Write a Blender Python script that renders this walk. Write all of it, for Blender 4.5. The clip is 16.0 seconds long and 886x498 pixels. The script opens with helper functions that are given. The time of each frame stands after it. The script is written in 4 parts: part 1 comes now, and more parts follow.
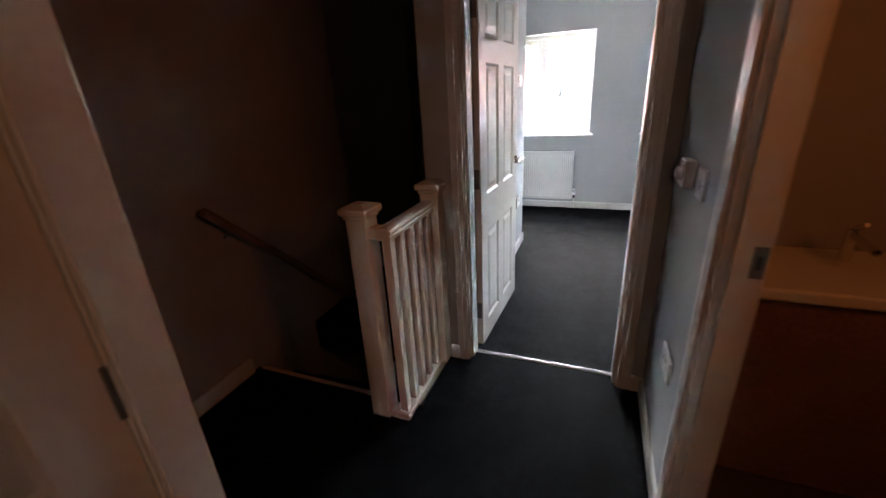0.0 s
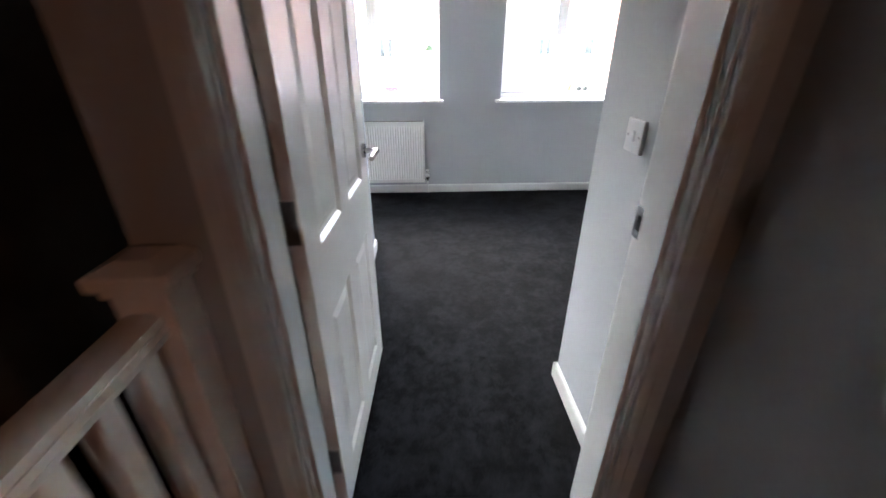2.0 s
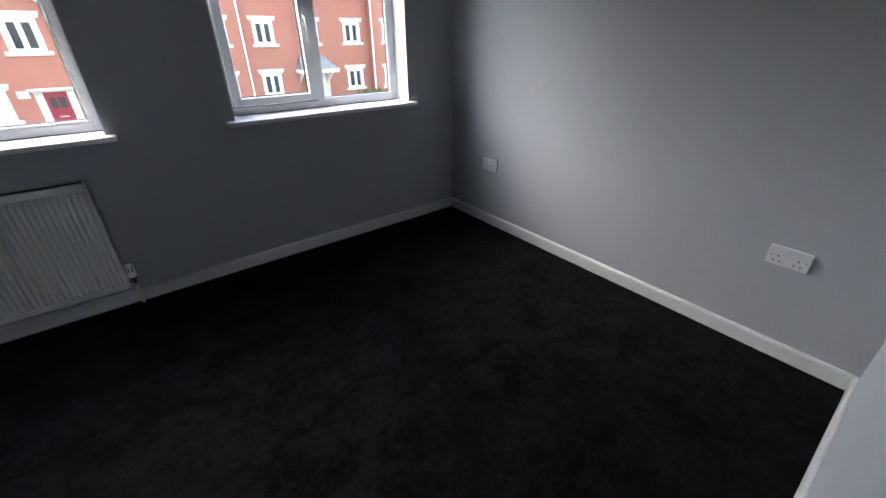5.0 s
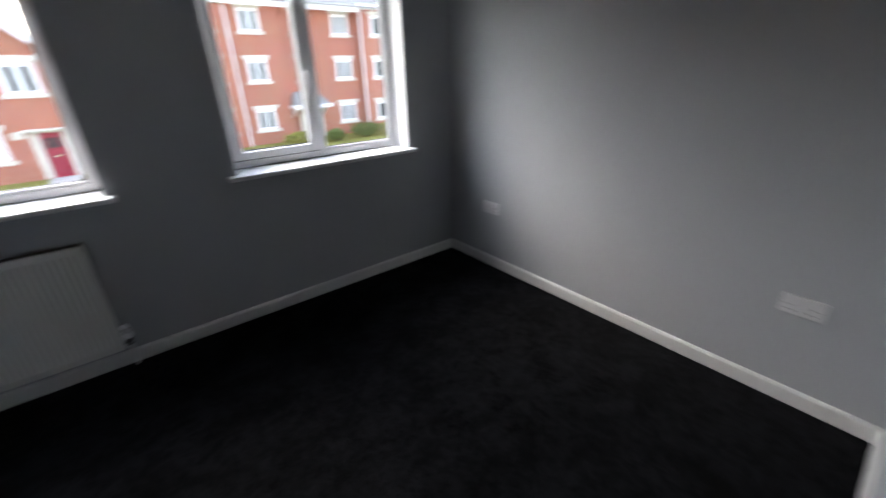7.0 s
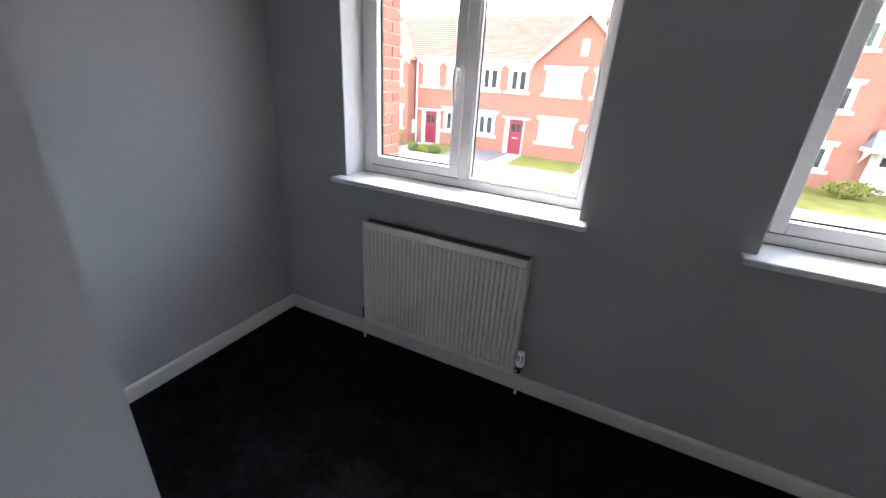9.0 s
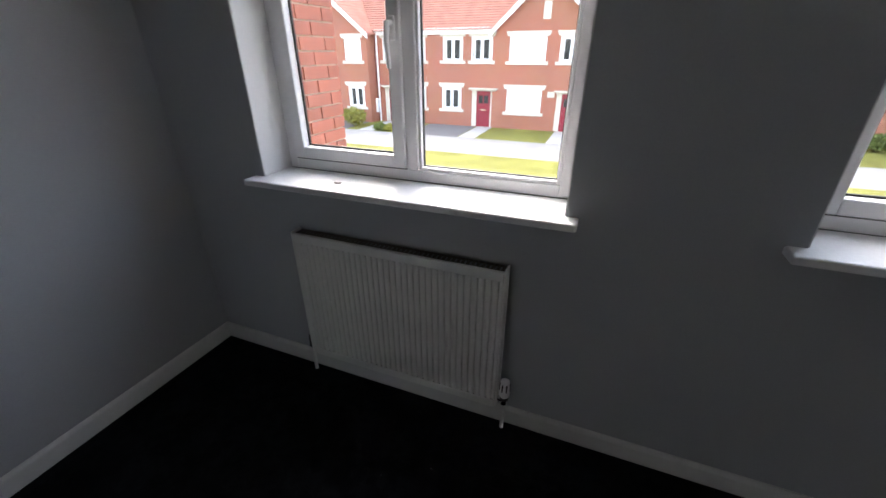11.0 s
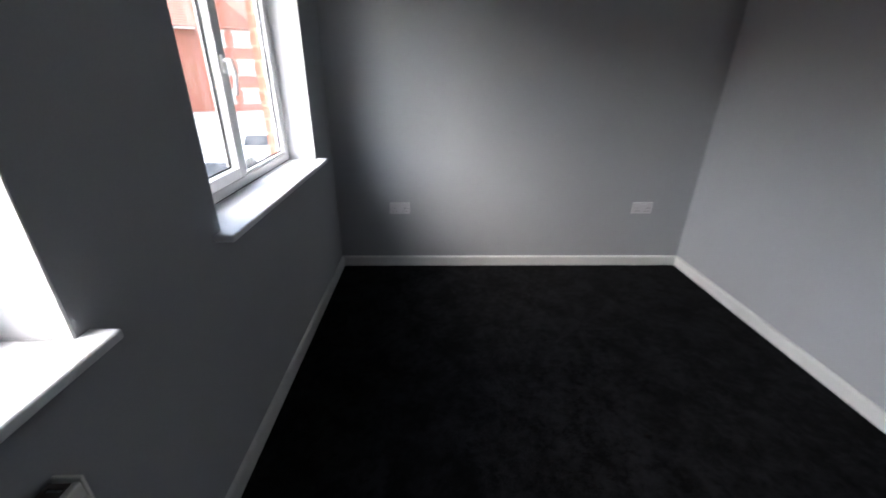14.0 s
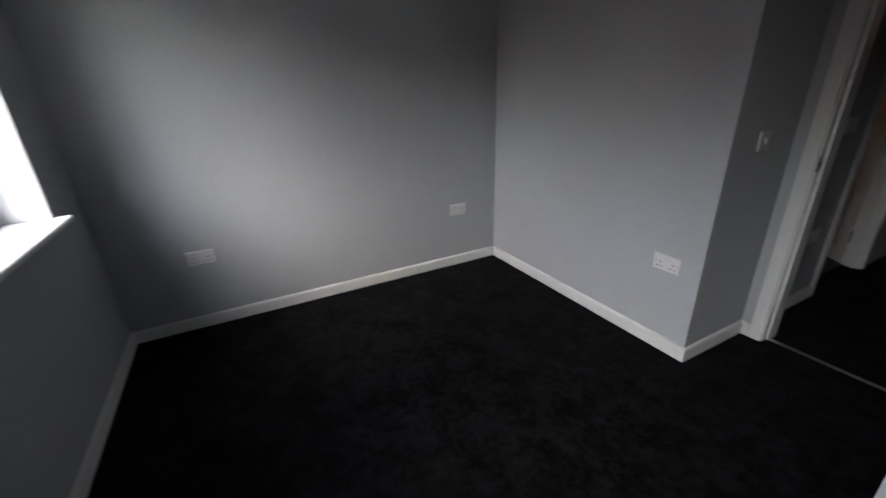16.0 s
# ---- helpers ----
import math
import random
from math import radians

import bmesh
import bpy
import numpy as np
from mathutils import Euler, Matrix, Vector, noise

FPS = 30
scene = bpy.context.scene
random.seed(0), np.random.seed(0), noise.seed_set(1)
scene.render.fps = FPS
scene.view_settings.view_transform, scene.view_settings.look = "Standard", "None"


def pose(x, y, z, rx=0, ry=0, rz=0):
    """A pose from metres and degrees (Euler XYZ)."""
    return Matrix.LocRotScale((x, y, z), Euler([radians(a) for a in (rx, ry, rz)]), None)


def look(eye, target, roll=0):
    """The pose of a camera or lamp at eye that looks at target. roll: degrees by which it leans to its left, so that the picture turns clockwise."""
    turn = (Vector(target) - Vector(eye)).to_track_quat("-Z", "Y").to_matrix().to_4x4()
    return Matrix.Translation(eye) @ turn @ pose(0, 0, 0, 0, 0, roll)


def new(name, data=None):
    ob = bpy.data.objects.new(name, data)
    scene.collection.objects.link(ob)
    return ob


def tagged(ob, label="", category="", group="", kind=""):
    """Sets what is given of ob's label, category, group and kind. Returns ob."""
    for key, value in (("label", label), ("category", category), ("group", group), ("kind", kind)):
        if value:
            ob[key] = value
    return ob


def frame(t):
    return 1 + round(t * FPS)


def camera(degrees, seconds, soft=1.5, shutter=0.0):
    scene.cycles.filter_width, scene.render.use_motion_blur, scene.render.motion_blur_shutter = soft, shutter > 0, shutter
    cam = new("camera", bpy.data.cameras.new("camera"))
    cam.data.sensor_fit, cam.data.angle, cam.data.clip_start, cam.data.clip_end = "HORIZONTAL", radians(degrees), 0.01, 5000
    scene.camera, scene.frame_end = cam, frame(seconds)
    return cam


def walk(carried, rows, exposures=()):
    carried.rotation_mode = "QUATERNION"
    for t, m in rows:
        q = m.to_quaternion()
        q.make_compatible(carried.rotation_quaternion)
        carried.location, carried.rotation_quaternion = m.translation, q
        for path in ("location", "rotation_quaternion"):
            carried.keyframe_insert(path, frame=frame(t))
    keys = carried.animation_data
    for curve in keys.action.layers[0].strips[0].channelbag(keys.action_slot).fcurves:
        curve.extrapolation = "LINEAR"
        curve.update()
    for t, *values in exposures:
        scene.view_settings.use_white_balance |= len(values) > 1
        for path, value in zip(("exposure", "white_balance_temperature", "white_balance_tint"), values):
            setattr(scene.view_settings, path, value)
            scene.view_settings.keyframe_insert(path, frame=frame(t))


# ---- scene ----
cam = camera(96.7, 16.0, shutter=0.5)
PATH = [
    (0, (0.189, 0.196, 1.394), (-0.507, 1.926, 0.672), -3.2),
    (0.5, (0.004, 0.439, 1.359), (-0.63, 2.181, 0.608), -3.8),
    (1, (-0.103, 0.703, 1.342), (-0.458, 2.485, 0.506), -1.5),
    (1.5, (-0.15, 0.991, 1.346), (-0.119, 2.794, 0.482), -0.5),
    (2, (-0.1, 1.344, 1.313), (-0.007, 3.127, 0.412), 0.1),
    (2.5, (-0.061, 1.703, 1.331), (0.22, 3.502, 0.504), 1.0),
    (3, (-0.015, 2.012, 1.326), (0.513, 3.739, 0.466), 0.8),
    (3.5, (0.059, 2.309, 1.349), (0.458, 4.078, 0.506), 0.4),
    (4, (0.15, 2.572, 1.43), (0.852, 4.232, 0.577), 2.75),
    (4.5, (0.128, 2.722, 1.321), (1.259, 4.13, 0.461), -0.2),
    (4.7, (0.156, 2.757, 1.307), (1.221, 4.155, 0.353), -0.3),
    (6.8, (0.174, 2.792, 1.393), (1.466, 4.075, 0.566), -2.8),
    (7, (0.17, 2.873, 1.41), (1.31, 4.291, 0.58), -1.4),
    (7.5, (0.159, 3.033, 1.383), (0.803, 4.72, 0.522), 0.7),
    (8, (0.153, 3.297, 1.358), (0.392, 5.112, 0.552), 0.8),
    (8.5, (0.199, 3.533, 1.37), (-0.185, 5.34, 0.608), 1.6),
    (9, (0.22, 3.729, 1.38), (-0.559, 5.387, 0.583), 3.6),
    (9.2, (0.158, 3.721, 1.372), (-0.588, 5.417, 0.62), 3.4),
    (11.3, (0.122, 4.225, 1.328), (-0.5, 5.86, 0.368), -1.7),
    (11.5, (0.068, 4.278, 1.32), (-0.246, 5.96, 0.306), -2.2),
    (12, (-0.003, 4.484, 1.266), (0.522, 6.201, 0.385), 0.5),
    (12.5, (-0.043, 4.65, 1.296), (1.18, 5.975, 0.427), 0.4),
    (13, (-0.228, 4.698, 1.314), (1.466, 5.148, 0.351), -0.8),
    (13.5, (-0.408, 4.652, 1.324), (1.349, 4.808, 0.382), -1.0),
    (14, (-0.576, 4.585, 1.379), (1.249, 4.528, 0.562), 0.7),
    (14.5, (-0.648, 4.626, 1.417), (1.204, 4.255, 0.758), -0.0),
    (15, (-0.667, 4.673, 1.432), (1.163, 4.146, 0.819), -0.5),
    (15.5, (-0.634, 4.649, 1.412), (1.147, 4.027, 0.749), -1.4),
    (16, (-0.465, 4.525, 1.366), (1.184, 3.676, 0.619), -2.0),
]
EXPOSURES = [(0.0, 6.1, 6400, 10), (0.5, 6.0, 6350, 10), (1.0, 5.9, 6300, 10), (2.0, 5.95, 6200, 10), (2.5, 5.72, 6200, 10), (3.0, 5.0, 6150, 10), (3.5, 4.45, 6100, 10), (4.0, 3.9, 6050, 10), (4.5, 3.4, 6050, 10), (7.0, 3.1, 6250, 10),
             (8.0, 3.7, 6450, 10), (9.0, 3.85, 6500, 10), (11.5, 2.75, 6600, 10), (12.0, 2.42, 6550, 10), (13.0, 2.0, 6100, 10), (13.5, 2.55, 6100, 10), (14.0, 3.25, 6200, 10), (14.5, 3.5, 6300, 10), (16.0, 3.1, 6300, 10)]
walk(cam, [(t, look(eye, target, roll)) for t, eye, target, roll in PATH], EXPOSURES)

# ---- world, sun ----
world = bpy.data.worlds.new("overcast_sky")
scene.world = world
world.use_nodes = True
wn, wl = world.node_tree.nodes, world.node_tree.links
sky = wn.new("ShaderNodeTexSky")
sky.sky_type = 'NISHITA'
sky.sun_disc = False
sky.sun_elevation, sky.sun_rotation = radians(40), radians(335)
sky.air_density, sky.dust_density, sky.ozone_density = 1.2, 2.6, 1.0
grey = wn.new("ShaderNodeHueSaturation")
grey.inputs["Saturation"].default_value = 0.62
wl.new(sky.outputs[0], grey.inputs["Color"])
wl.new(grey.outputs[0], wn["Background"].inputs[0])
wn["Background"].inputs[1].default_value = 0.15
sun_data = bpy.data.lights.new("sun", 'SUN')
sun_data.energy, sun_data.angle, sun_data.color = 0.3, radians(60), (0.98, 0.985, 1.0)
sun = new("sun", sun_data)
sun.matrix_world = look((-10 * 0.766 * 0.423, 10 * 0.766 * 0.906, 10 * 0.643), (0, 0, 0))


# ---- materials ----
def material(name, colour, rough=0.6, metal=0.0, scale=6.0, vary=0.12, fine=120.0, bump=0.1, dist=0.002, random_vary=0.0, spec=0.5):
    """Base colour varied by two noises, with a fine relief."""
    m = bpy.data.materials.new(name)
    m.use_nodes = True
    n, l = m.node_tree.nodes, m.node_tree.links
    b = n["Principled BSDF"]
    tc = n.new("ShaderNodeTexCoord")
    n1, n2 = n.new("ShaderNodeTexNoise"), n.new("ShaderNodeTexNoise")
    n1.inputs["Scale"].default_value, n1.inputs["Detail"].default_value = scale, 5
    n2.inputs["Scale"].default_value, n2.inputs["Detail"].default_value = fine, 3
    for q in (n1, n2):
        l.new(tc.outputs["Object"], q.inputs["Vector"])
    add = n.new("ShaderNodeMath")
    add.operation = 'ADD'
    l.new(n1.outputs[0], add.inputs[0]), l.new(n2.outputs[0], add.inputs[1])
    src = add.outputs[0]
    lo, hi = 0.7, 1.3
    if random_vary:
        oi, sc, ad = n.new("ShaderNodeObjectInfo"), n.new("ShaderNodeMath"), n.new("ShaderNodeMath")
        sc.operation, ad.operation = 'MULTIPLY_ADD', 'ADD'
        sc.inputs[1].default_value, sc.inputs[2].default_value = random_vary, -random_vary / 2
        l.new(oi.outputs["Random"], sc.inputs[0])
        l.new(src, ad.inputs[0]), l.new(sc.outputs[0], ad.inputs[1])
        src = ad.outputs[0]
    mr = n.new("ShaderNodeMapRange")
    mr.inputs[1].default_value, mr.inputs[2].default_value = lo, hi
    l.new(src, mr.inputs[0])
    mix = n.new("ShaderNodeMix")
    mix.data_type = 'RGBA'
    mix.inputs[6].default_value = (*[max(0, c * (1 - vary)) for c in colour], 1)
    mix.inputs[7].default_value = (*[min(1, c * (1 + vary)) for c in colour], 1)
    l.new(mr.outputs[0], mix.inputs[0])
    l.new(mix.outputs[2], b.inputs["Base Color"])
    b.inputs["Roughness"].default_value, b.inputs["Metallic"].default_value = rough, metal
    b.inputs["Specular IOR Level"].default_value = spec
    if bump:
        bp = n.new("ShaderNodeBump")
        bp.inputs["Strength"].default_value, bp.inputs["Distance"].default_value = bump, dist
        l.new(n2.outputs[0], bp.inputs["Height"])
        l.new(bp.outputs[0], b.inputs["Normal"])
    return m


def brick_material(name, c1, c2, mortar):
    """Courses of brick on far walls, on x+y and z of the object."""
    m = material(name, c1, 0.85, bump=0)
    n, l = m.node_tree.nodes, m.node_tree.links
    b = n["Principled BSDF"]
    tc, sep, com, ad = n.new("ShaderNodeTexCoord"), n.new("ShaderNodeSeparateXYZ"), n.new("ShaderNodeCombineXYZ"), n.new("ShaderNodeMath")
    br, nz, mx = n.new("ShaderNodeTexBrick"), n.new("ShaderNodeTexNoise"), n.new("ShaderNodeMix")
    l.new(tc.outputs["Object"], sep.inputs[0])
    l.new(sep.outputs[0], ad.inputs[0]), l.new(sep.outputs[1], ad.inputs[1])
    l.new(ad.outputs[0], com.inputs[0]), l.new(sep.outputs[2], com.inputs[1])
    l.new(com.outputs[0], br.inputs["Vector"])
    br.inputs["Color1"].default_value, br.inputs["Color2"].default_value, br.inputs["Mortar"].default_value = (*c1, 1), (*c2, 1), (*mortar, 1)
    br.inputs["Scale"].default_value = 1.0
    br.inputs["Brick Width"].default_value, br.inputs["Row Height"].default_value, br.inputs["Mortar Size"].default_value = 0.225, 0.075, 0.006
    nz.inputs["Scale"].default_value, nz.inputs["Detail"].default_value = 0.8, 6
    l.new(tc.outputs["Object"], nz.inputs["Vector"])
    mx.data_type, mx.blend_type = 'RGBA', 'MULTIPLY'
    mx.inputs[0].default_value = 0.25
    l.new(br.outputs["Color"], mx.inputs[6]), l.new(nz.outputs["Color"], mx.inputs[7])
    l.new(mx.outputs[2], b.inputs["Base Color"])
    bp = n.new("ShaderNodeBump")
    bp.inputs["Strength"].default_value, bp.inputs["Distance"].default_value, bp.invert = 0.6, 0.01, True
    l.new(br.outputs["Fac"], bp.inputs["Height"])
    l.new(bp.outputs[0], b.inputs["Normal"])
    return m


def carpet_material():
    """Charcoal cut pile: fibres, and soft patches where the pile was brushed the other way."""
    m = material("charcoal_carpet", (0.03, 0.03, 0.033), 0.95, bump=0, spec=0.05)
    n, l = m.node_tree.nodes, m.node_tree.links
    b = n["Principled BSDF"]
    tc, big, mid, fine = n.new("ShaderNodeTexCoord"), n.new("ShaderNodeTexNoise"), n.new("ShaderNodeTexNoise"), n.new("ShaderNodeTexNoise")
    for q, s, d, r in ((big, 5.5, 4, 0.6), (mid, 24.0, 6, 0.7), (fine, 210, 3, 0.65)):
        q.inputs["Scale"].default_value, q.inputs["Detail"].default_value, q.inputs["Roughness"].default_value = s, d, r
        q.inputs["Distortion"].default_value = 0.35 if s < 100 else 0
        l.new(tc.outputs["Object"], q.inputs["Vector"])
    a1, a2 = n.new("ShaderNodeMath"), n.new("ShaderNodeMath")
    a1.operation, a2.operation = 'MULTIPLY', 'MULTIPLY_ADD'
    l.new(big.outputs[0], a1.inputs[0]), l.new(mid.outputs[0], a1.inputs[1])
    a2.inputs[1].default_value = 0.34
    l.new(fine.outputs[0], a2.inputs[0]), l.new(a1.outputs[0], a2.inputs[2])
    ramp = n.new("ShaderNodeValToRGB")
    e = ramp.color_ramp.elements
    e[0].position, e[0].color = 0.345, (0.0014, 0.0014, 0.0016, 1)
    e[1].position, e[1].color = 0.51, (0.0088, 0.0092, 0.0108, 1)
    l.new(a2.outputs[0], ramp.inputs[0])
    l.new(ramp.outputs[0], b.inputs["Base Color"])
    b.inputs["Sheen Weight"].default_value, b.inputs["Sheen Roughness"].default_value = 0.010, 0.45
    bp = n.new("ShaderNodeBump")
    bp.inputs["Strength"].default_value, bp.inputs["Distance"].default_value = 0.8, 0.006
    l.new(a2.outputs[0], bp.inputs["Height"])
    l.new(bp.outputs[0], b.inputs["Normal"])
    return m


def glass_material(name, tint=(1, 1, 1)):
    m = bpy.data.materials.new(name)
    m.use_nodes = True
    n, l = m.node_tree.nodes, m.node_tree.links
    n.remove(n["Principled BSDF"])
    tr, gl, mx, lw = n.new("ShaderNodeBsdfTransparent"), n.new("ShaderNodeBsdfGlossy"), n.new("ShaderNodeMixShader"), n.new("ShaderNodeLayerWeight")
    pw, ma = n.new("ShaderNodeMath"), n.new("ShaderNodeMath")
    pw.operation, ma.operation = 'POWER', 'MULTIPLY_ADD'
    pw.inputs[1].default_value, ma.inputs[1].default_value, ma.inputs[2].default_value = 5.0, 0.85, 0.025
    tr.inputs[0].default_value = (*tint, 1)
    gl.inputs["Roughness"].default_value = 0.0
    l.new(lw.outputs["Facing"], pw.inputs[0]), l.new(pw.outputs[0], ma.inputs[0])
    l.new(ma.outputs[0], mx.inputs[0]), l.new(tr.outputs[0], mx.inputs[1]), l.new(gl.outputs[0], mx.inputs[2])
    l.new(mx.outputs[0], n["Material Output"].inputs[0])
    return m


WALL = material("grey_emulsion", (0.370, 0.382, 0.398), 0.75, scale=1.6, vary=0.035, fine=160, bump=0.06, dist=0.001, spec=0.3)
CEIL = material("white_ceiling_paint", (0.66, 0.66, 0.65), 0.8, scale=2, vary=0.03, fine=120, bump=0.05)
REVEAL = material("white_reveal_paint", (0.66, 0.66, 0.665), 0.6, scale=3, vary=0.03, fine=140, bump=0.05, dist=0.001)
GLOSS = material("white_gloss_paint", (0.62, 0.625, 0.61), 0.28, scale=3, vary=0.03, fine=60, bump=0.04, dist=0.0015)
DOORW = material("white_door_paint", (0.74, 0.73, 0.70), 0.25, scale=4, vary=0.03, fine=260, bump=0.05, dist=0.0008)
UPVC = material("white_upvc", (0.86, 0.86, 0.87), 0.28, scale=5, vary=0.02, fine=40, bump=0.015)
SILL = material("white_window_board", (0.80, 0.80, 0.81), 0.42, scale=7, vary=0.05, fine=90, bump=0.03)
RADM = material("white_radiator_enamel", (0.72, 0.72, 0.69), 0.35, scale=5, vary=0.02, fine=60, bump=0.02)
PLAS = material("white_switch_plastic", (0.58, 0.58, 0.585), 0.35, scale=20, vary=0.03, fine=80, bump=0.02)
DARKP = material("black_slot", (0.02, 0.02, 0.02), 0.6, bump=0)
SEAL = material("black_rubber_seal", (0.015, 0.015, 0.015), 0.6, bump=0)
STEEL = material("polished_steel", (0.42, 0.41, 0.40), 0.14, 1.0, scale=30, vary=0.12, fine=300, bump=0.02, dist=0.0004)
GRILLE = material("brown_grey_grille", (0.10, 0.085, 0.07), 0.55, scale=20, vary=0.15, fine=90, bump=0.03)
DARKST = material("dull_grey_steel", (0.22, 0.22, 0.22), 0.45, 1.0, scale=40, vary=0.15, fine=200, bump=0.05, dist=0.0005)
CHROME = material("chrome", (0.75, 0.75, 0.75), 0.12, 1.0, bump=0)
ALU = material("bright_aluminium_strip", (0.85, 0.85, 0.85), 0.25, 1.0, scale=30, vary=0.05, fine=300, bump=0.05, dist=0.0005)
CARPET = carpet_material()
GLASS = glass_material("window_glass")
BRICKM = material("red_facing_brick", (0.37, 0.15, 0.11), 0.85, scale=9, vary=0.2, fine=180, bump=0.5, dist=0.004, random_vary=0.5)
MORTAR = material("pale_mortar", (0.52, 0.46, 0.38), 0.95, scale=12, vary=0.1, fine=200, bump=0.4, dist=0.003)
FARBRICK = brick_material("far_red_brick", (0.44, 0.155, 0.10), (0.38, 0.125, 0.078), (0.44, 0.30, 0.23))
GREYBRICK = brick_material("far_grey_brick", (0.30, 0.28, 0.28), (0.26, 0.24, 0.25), (0.33, 0.32, 0.31))
BUFF = brick_material("far_buff_brick", (0.55, 0.42, 0.26), (0.50, 0.37, 0.22), (0.5, 0.42, 0.32))
STONE = material("cream_cast_stone", (0.60, 0.57, 0.50), 0.85, scale=3, vary=0.07, fine=60, bump=0.1)
TILE = material("red_roof_tile", (0.32, 0.135, 0.10), 0.85, scale=2.0, vary=0.22, fine=14, bump=0.2, dist=0.01, spec=0.2)
GTILE = material("grey_roof_tile", (0.26, 0.25, 0.24), 0.95, scale=2.0, vary=0.2, fine=14, bump=0.2, dist=0.01, spec=0.2)
REDDOOR = material("crimson_door_paint", (0.25, 0.018, 0.036), 0.35, scale=3, vary=0.08, fine=60, bump=0.03)
FARGLASS = material("dark_window_glass", (0.035, 0.038, 0.04), 0.1, scale=0.7, vary=0.5, fine=3, bump=0, spec=0.4)
BLIND = material("pale_blind_behind_glass", (0.62, 0.62, 0.6), 0.35, scale=1.2, vary=0.12, fine=8, bump=0)
GRASS = material("lawn_grass", (0.215, 0.205, 0.055), 0.95, scale=0.8, vary=0.35, fine=30, bump=0.8, dist=0.03, spec=0.1)
FIELD = material("far_fields", (0.11, 0.14, 0.05), 0.95, scale=0.02, vary=0.45, fine=0.4, bump=0, spec=0.1)
ROADM = material("pale_road_surface", (0.34, 0.32, 0.295), 0.9, scale=0.7, vary=0.12, fine=60, bump=0.3, dist=0.004)
PAVE = material("grey_pavement", (0.31, 0.285, 0.265), 0.9, scale=1.1, vary=0.14, fine=50, bump=0.3, dist=0.004)
DRIVE = material("dark_drive_tarmac", (0.17, 0.155, 0.15), 0.9, scale=1.5, vary=0.2, fine=60, bump=0.3, dist=0.004)
KERBM = material("concrete_kerb", (0.47, 0.44, 0.41), 0.9, scale=2, vary=0.1, fine=50, bump=0.2)
LEAF = material("bush_leaves", (0.12, 0.15, 0.035), 0.7, scale=5, vary=0.45, fine=30, bump=0, random_vary=0.3)
LEAF2 = material("yellow_green_leaves", (0.27, 0.26, 0.05), 0.7, scale=5, vary=0.4, fine=30, bump=0, random_vary=0.3)
DARKLEAF = material("far_tree_leaves", (0.045, 0.065, 0.03), 0.8, scale=2, vary=0.4, fine=10, bump=0)
BARK = material("brown_bark", (0.12, 0.09, 0.06), 0.9, scale=8, vary=0.25, fine=60, bump=0.5, dist=0.01)
FENCEM = material("weathered_fence_wood", (0.20, 0.17, 0.14), 0.85, scale=4, vary=0.25, fine=60, bump=0.3)
CARW = material("white_car_paint", (0.75, 0.75, 0.76), 0.2, scale=2, vary=0.02, fine=30, bump=0)
TYRE = material("black_tyre_rubber", (0.025, 0.025, 0.025), 0.8, scale=10, vary=0.2, fine=60, bump=0.2)
WOOD = material("white_painted_stair_wood", (0.82, 0.80, 0.77), 0.30, scale=6, vary=0.04, fine=90, bump=0.06, dist=0.001)
DARKTILE = material("dark_vinyl_floor", (0.06, 0.05, 0.045), 0.5, scale=4, vary=0.2, fine=60, bump=0.05)
BROWNRAIL = material("varnished_brown_handrail", (0.20, 0.10, 0.05), 0.4, scale=5, vary=0.25, fine=60, bump=0.1)


# ---- building helpers ----
def box(bm, x0, y0, z0, x1, y1, z1, bevel=0.0, seg=2):
    m = Matrix.LocRotScale(((x0 + x1) / 2, (y0 + y1) / 2, (z0 + z1) / 2), None, (abs(x1 - x0), abs(y1 - y0), abs(z1 - z0)))
    vs = bmesh.ops.create_cube(bm, size=1.0, matrix=m)["verts"]
    if bevel:
        es = list({e for v in vs for e in v.link_edges})
        bmesh.ops.bevel(bm, geom=es, offset=bevel, segments=seg, affect='EDGES', profile=0.5)
    return bm


def a_box(*a, bevel=0.0, seg=2):
    return box(bmesh.new(), *a, bevel=bevel, seg=seg)


def rod(bm, p, q, r, r2=None, n=16):
    p, q = Vector(p), Vector(q)
    d = q - p
    m = Matrix.Translation((p + q) / 2) @ d.to_track_quat("Z", "Y").to_matrix().to_4x4()
    bmesh.ops.create_cone(bm, cap_ends=True, segments=n, radius1=r, radius2=r if r2 is None else r2, depth=d.length, matrix=m)
    return bm


def extrude(profile, axis, a, b):
    """A closed outline, given as pairs, drawn out along an axis from a to b."""
    bm = bmesh.new()
    order = {"x": lambda u, v, w: (w, u, v), "y": lambda u, v, w: (u, w, v), "z": lambda u, v, w: (u, v, w)}[axis]
    ends = [[bm.verts.new(order(u, v, w)) for u, v in profile] for w in (a, b)]
    n = len(profile)
    for i in range(n):
        bm.faces.new((ends[0][i], ends[0][(i + 1) % n], ends[1][(i + 1) % n], ends[1][i]))
    bm.faces.new(ends[0][::-1]), bm.faces.new(ends[1])
    bmesh.ops.recalc_face_normals(bm, faces=bm.faces)
    return bm


def solid(name, bm, mat, smooth=False):
    me = bpy.data.meshes.new(name)
    bm.to_mesh(me)
    bm.free()
    if smooth:
        for p in me.polygons:
            p.use_smooth = True
        me.set_sharp_from_angle(angle=radians(35))
    me.materials.append(mat)
    return new(name, me)


def part(name, bm, mat, parent, label="", smooth=False):
    ob = solid(name, bm, mat, smooth)
    ob.parent = parent
    if label:
        ob["label"] = label
    return ob


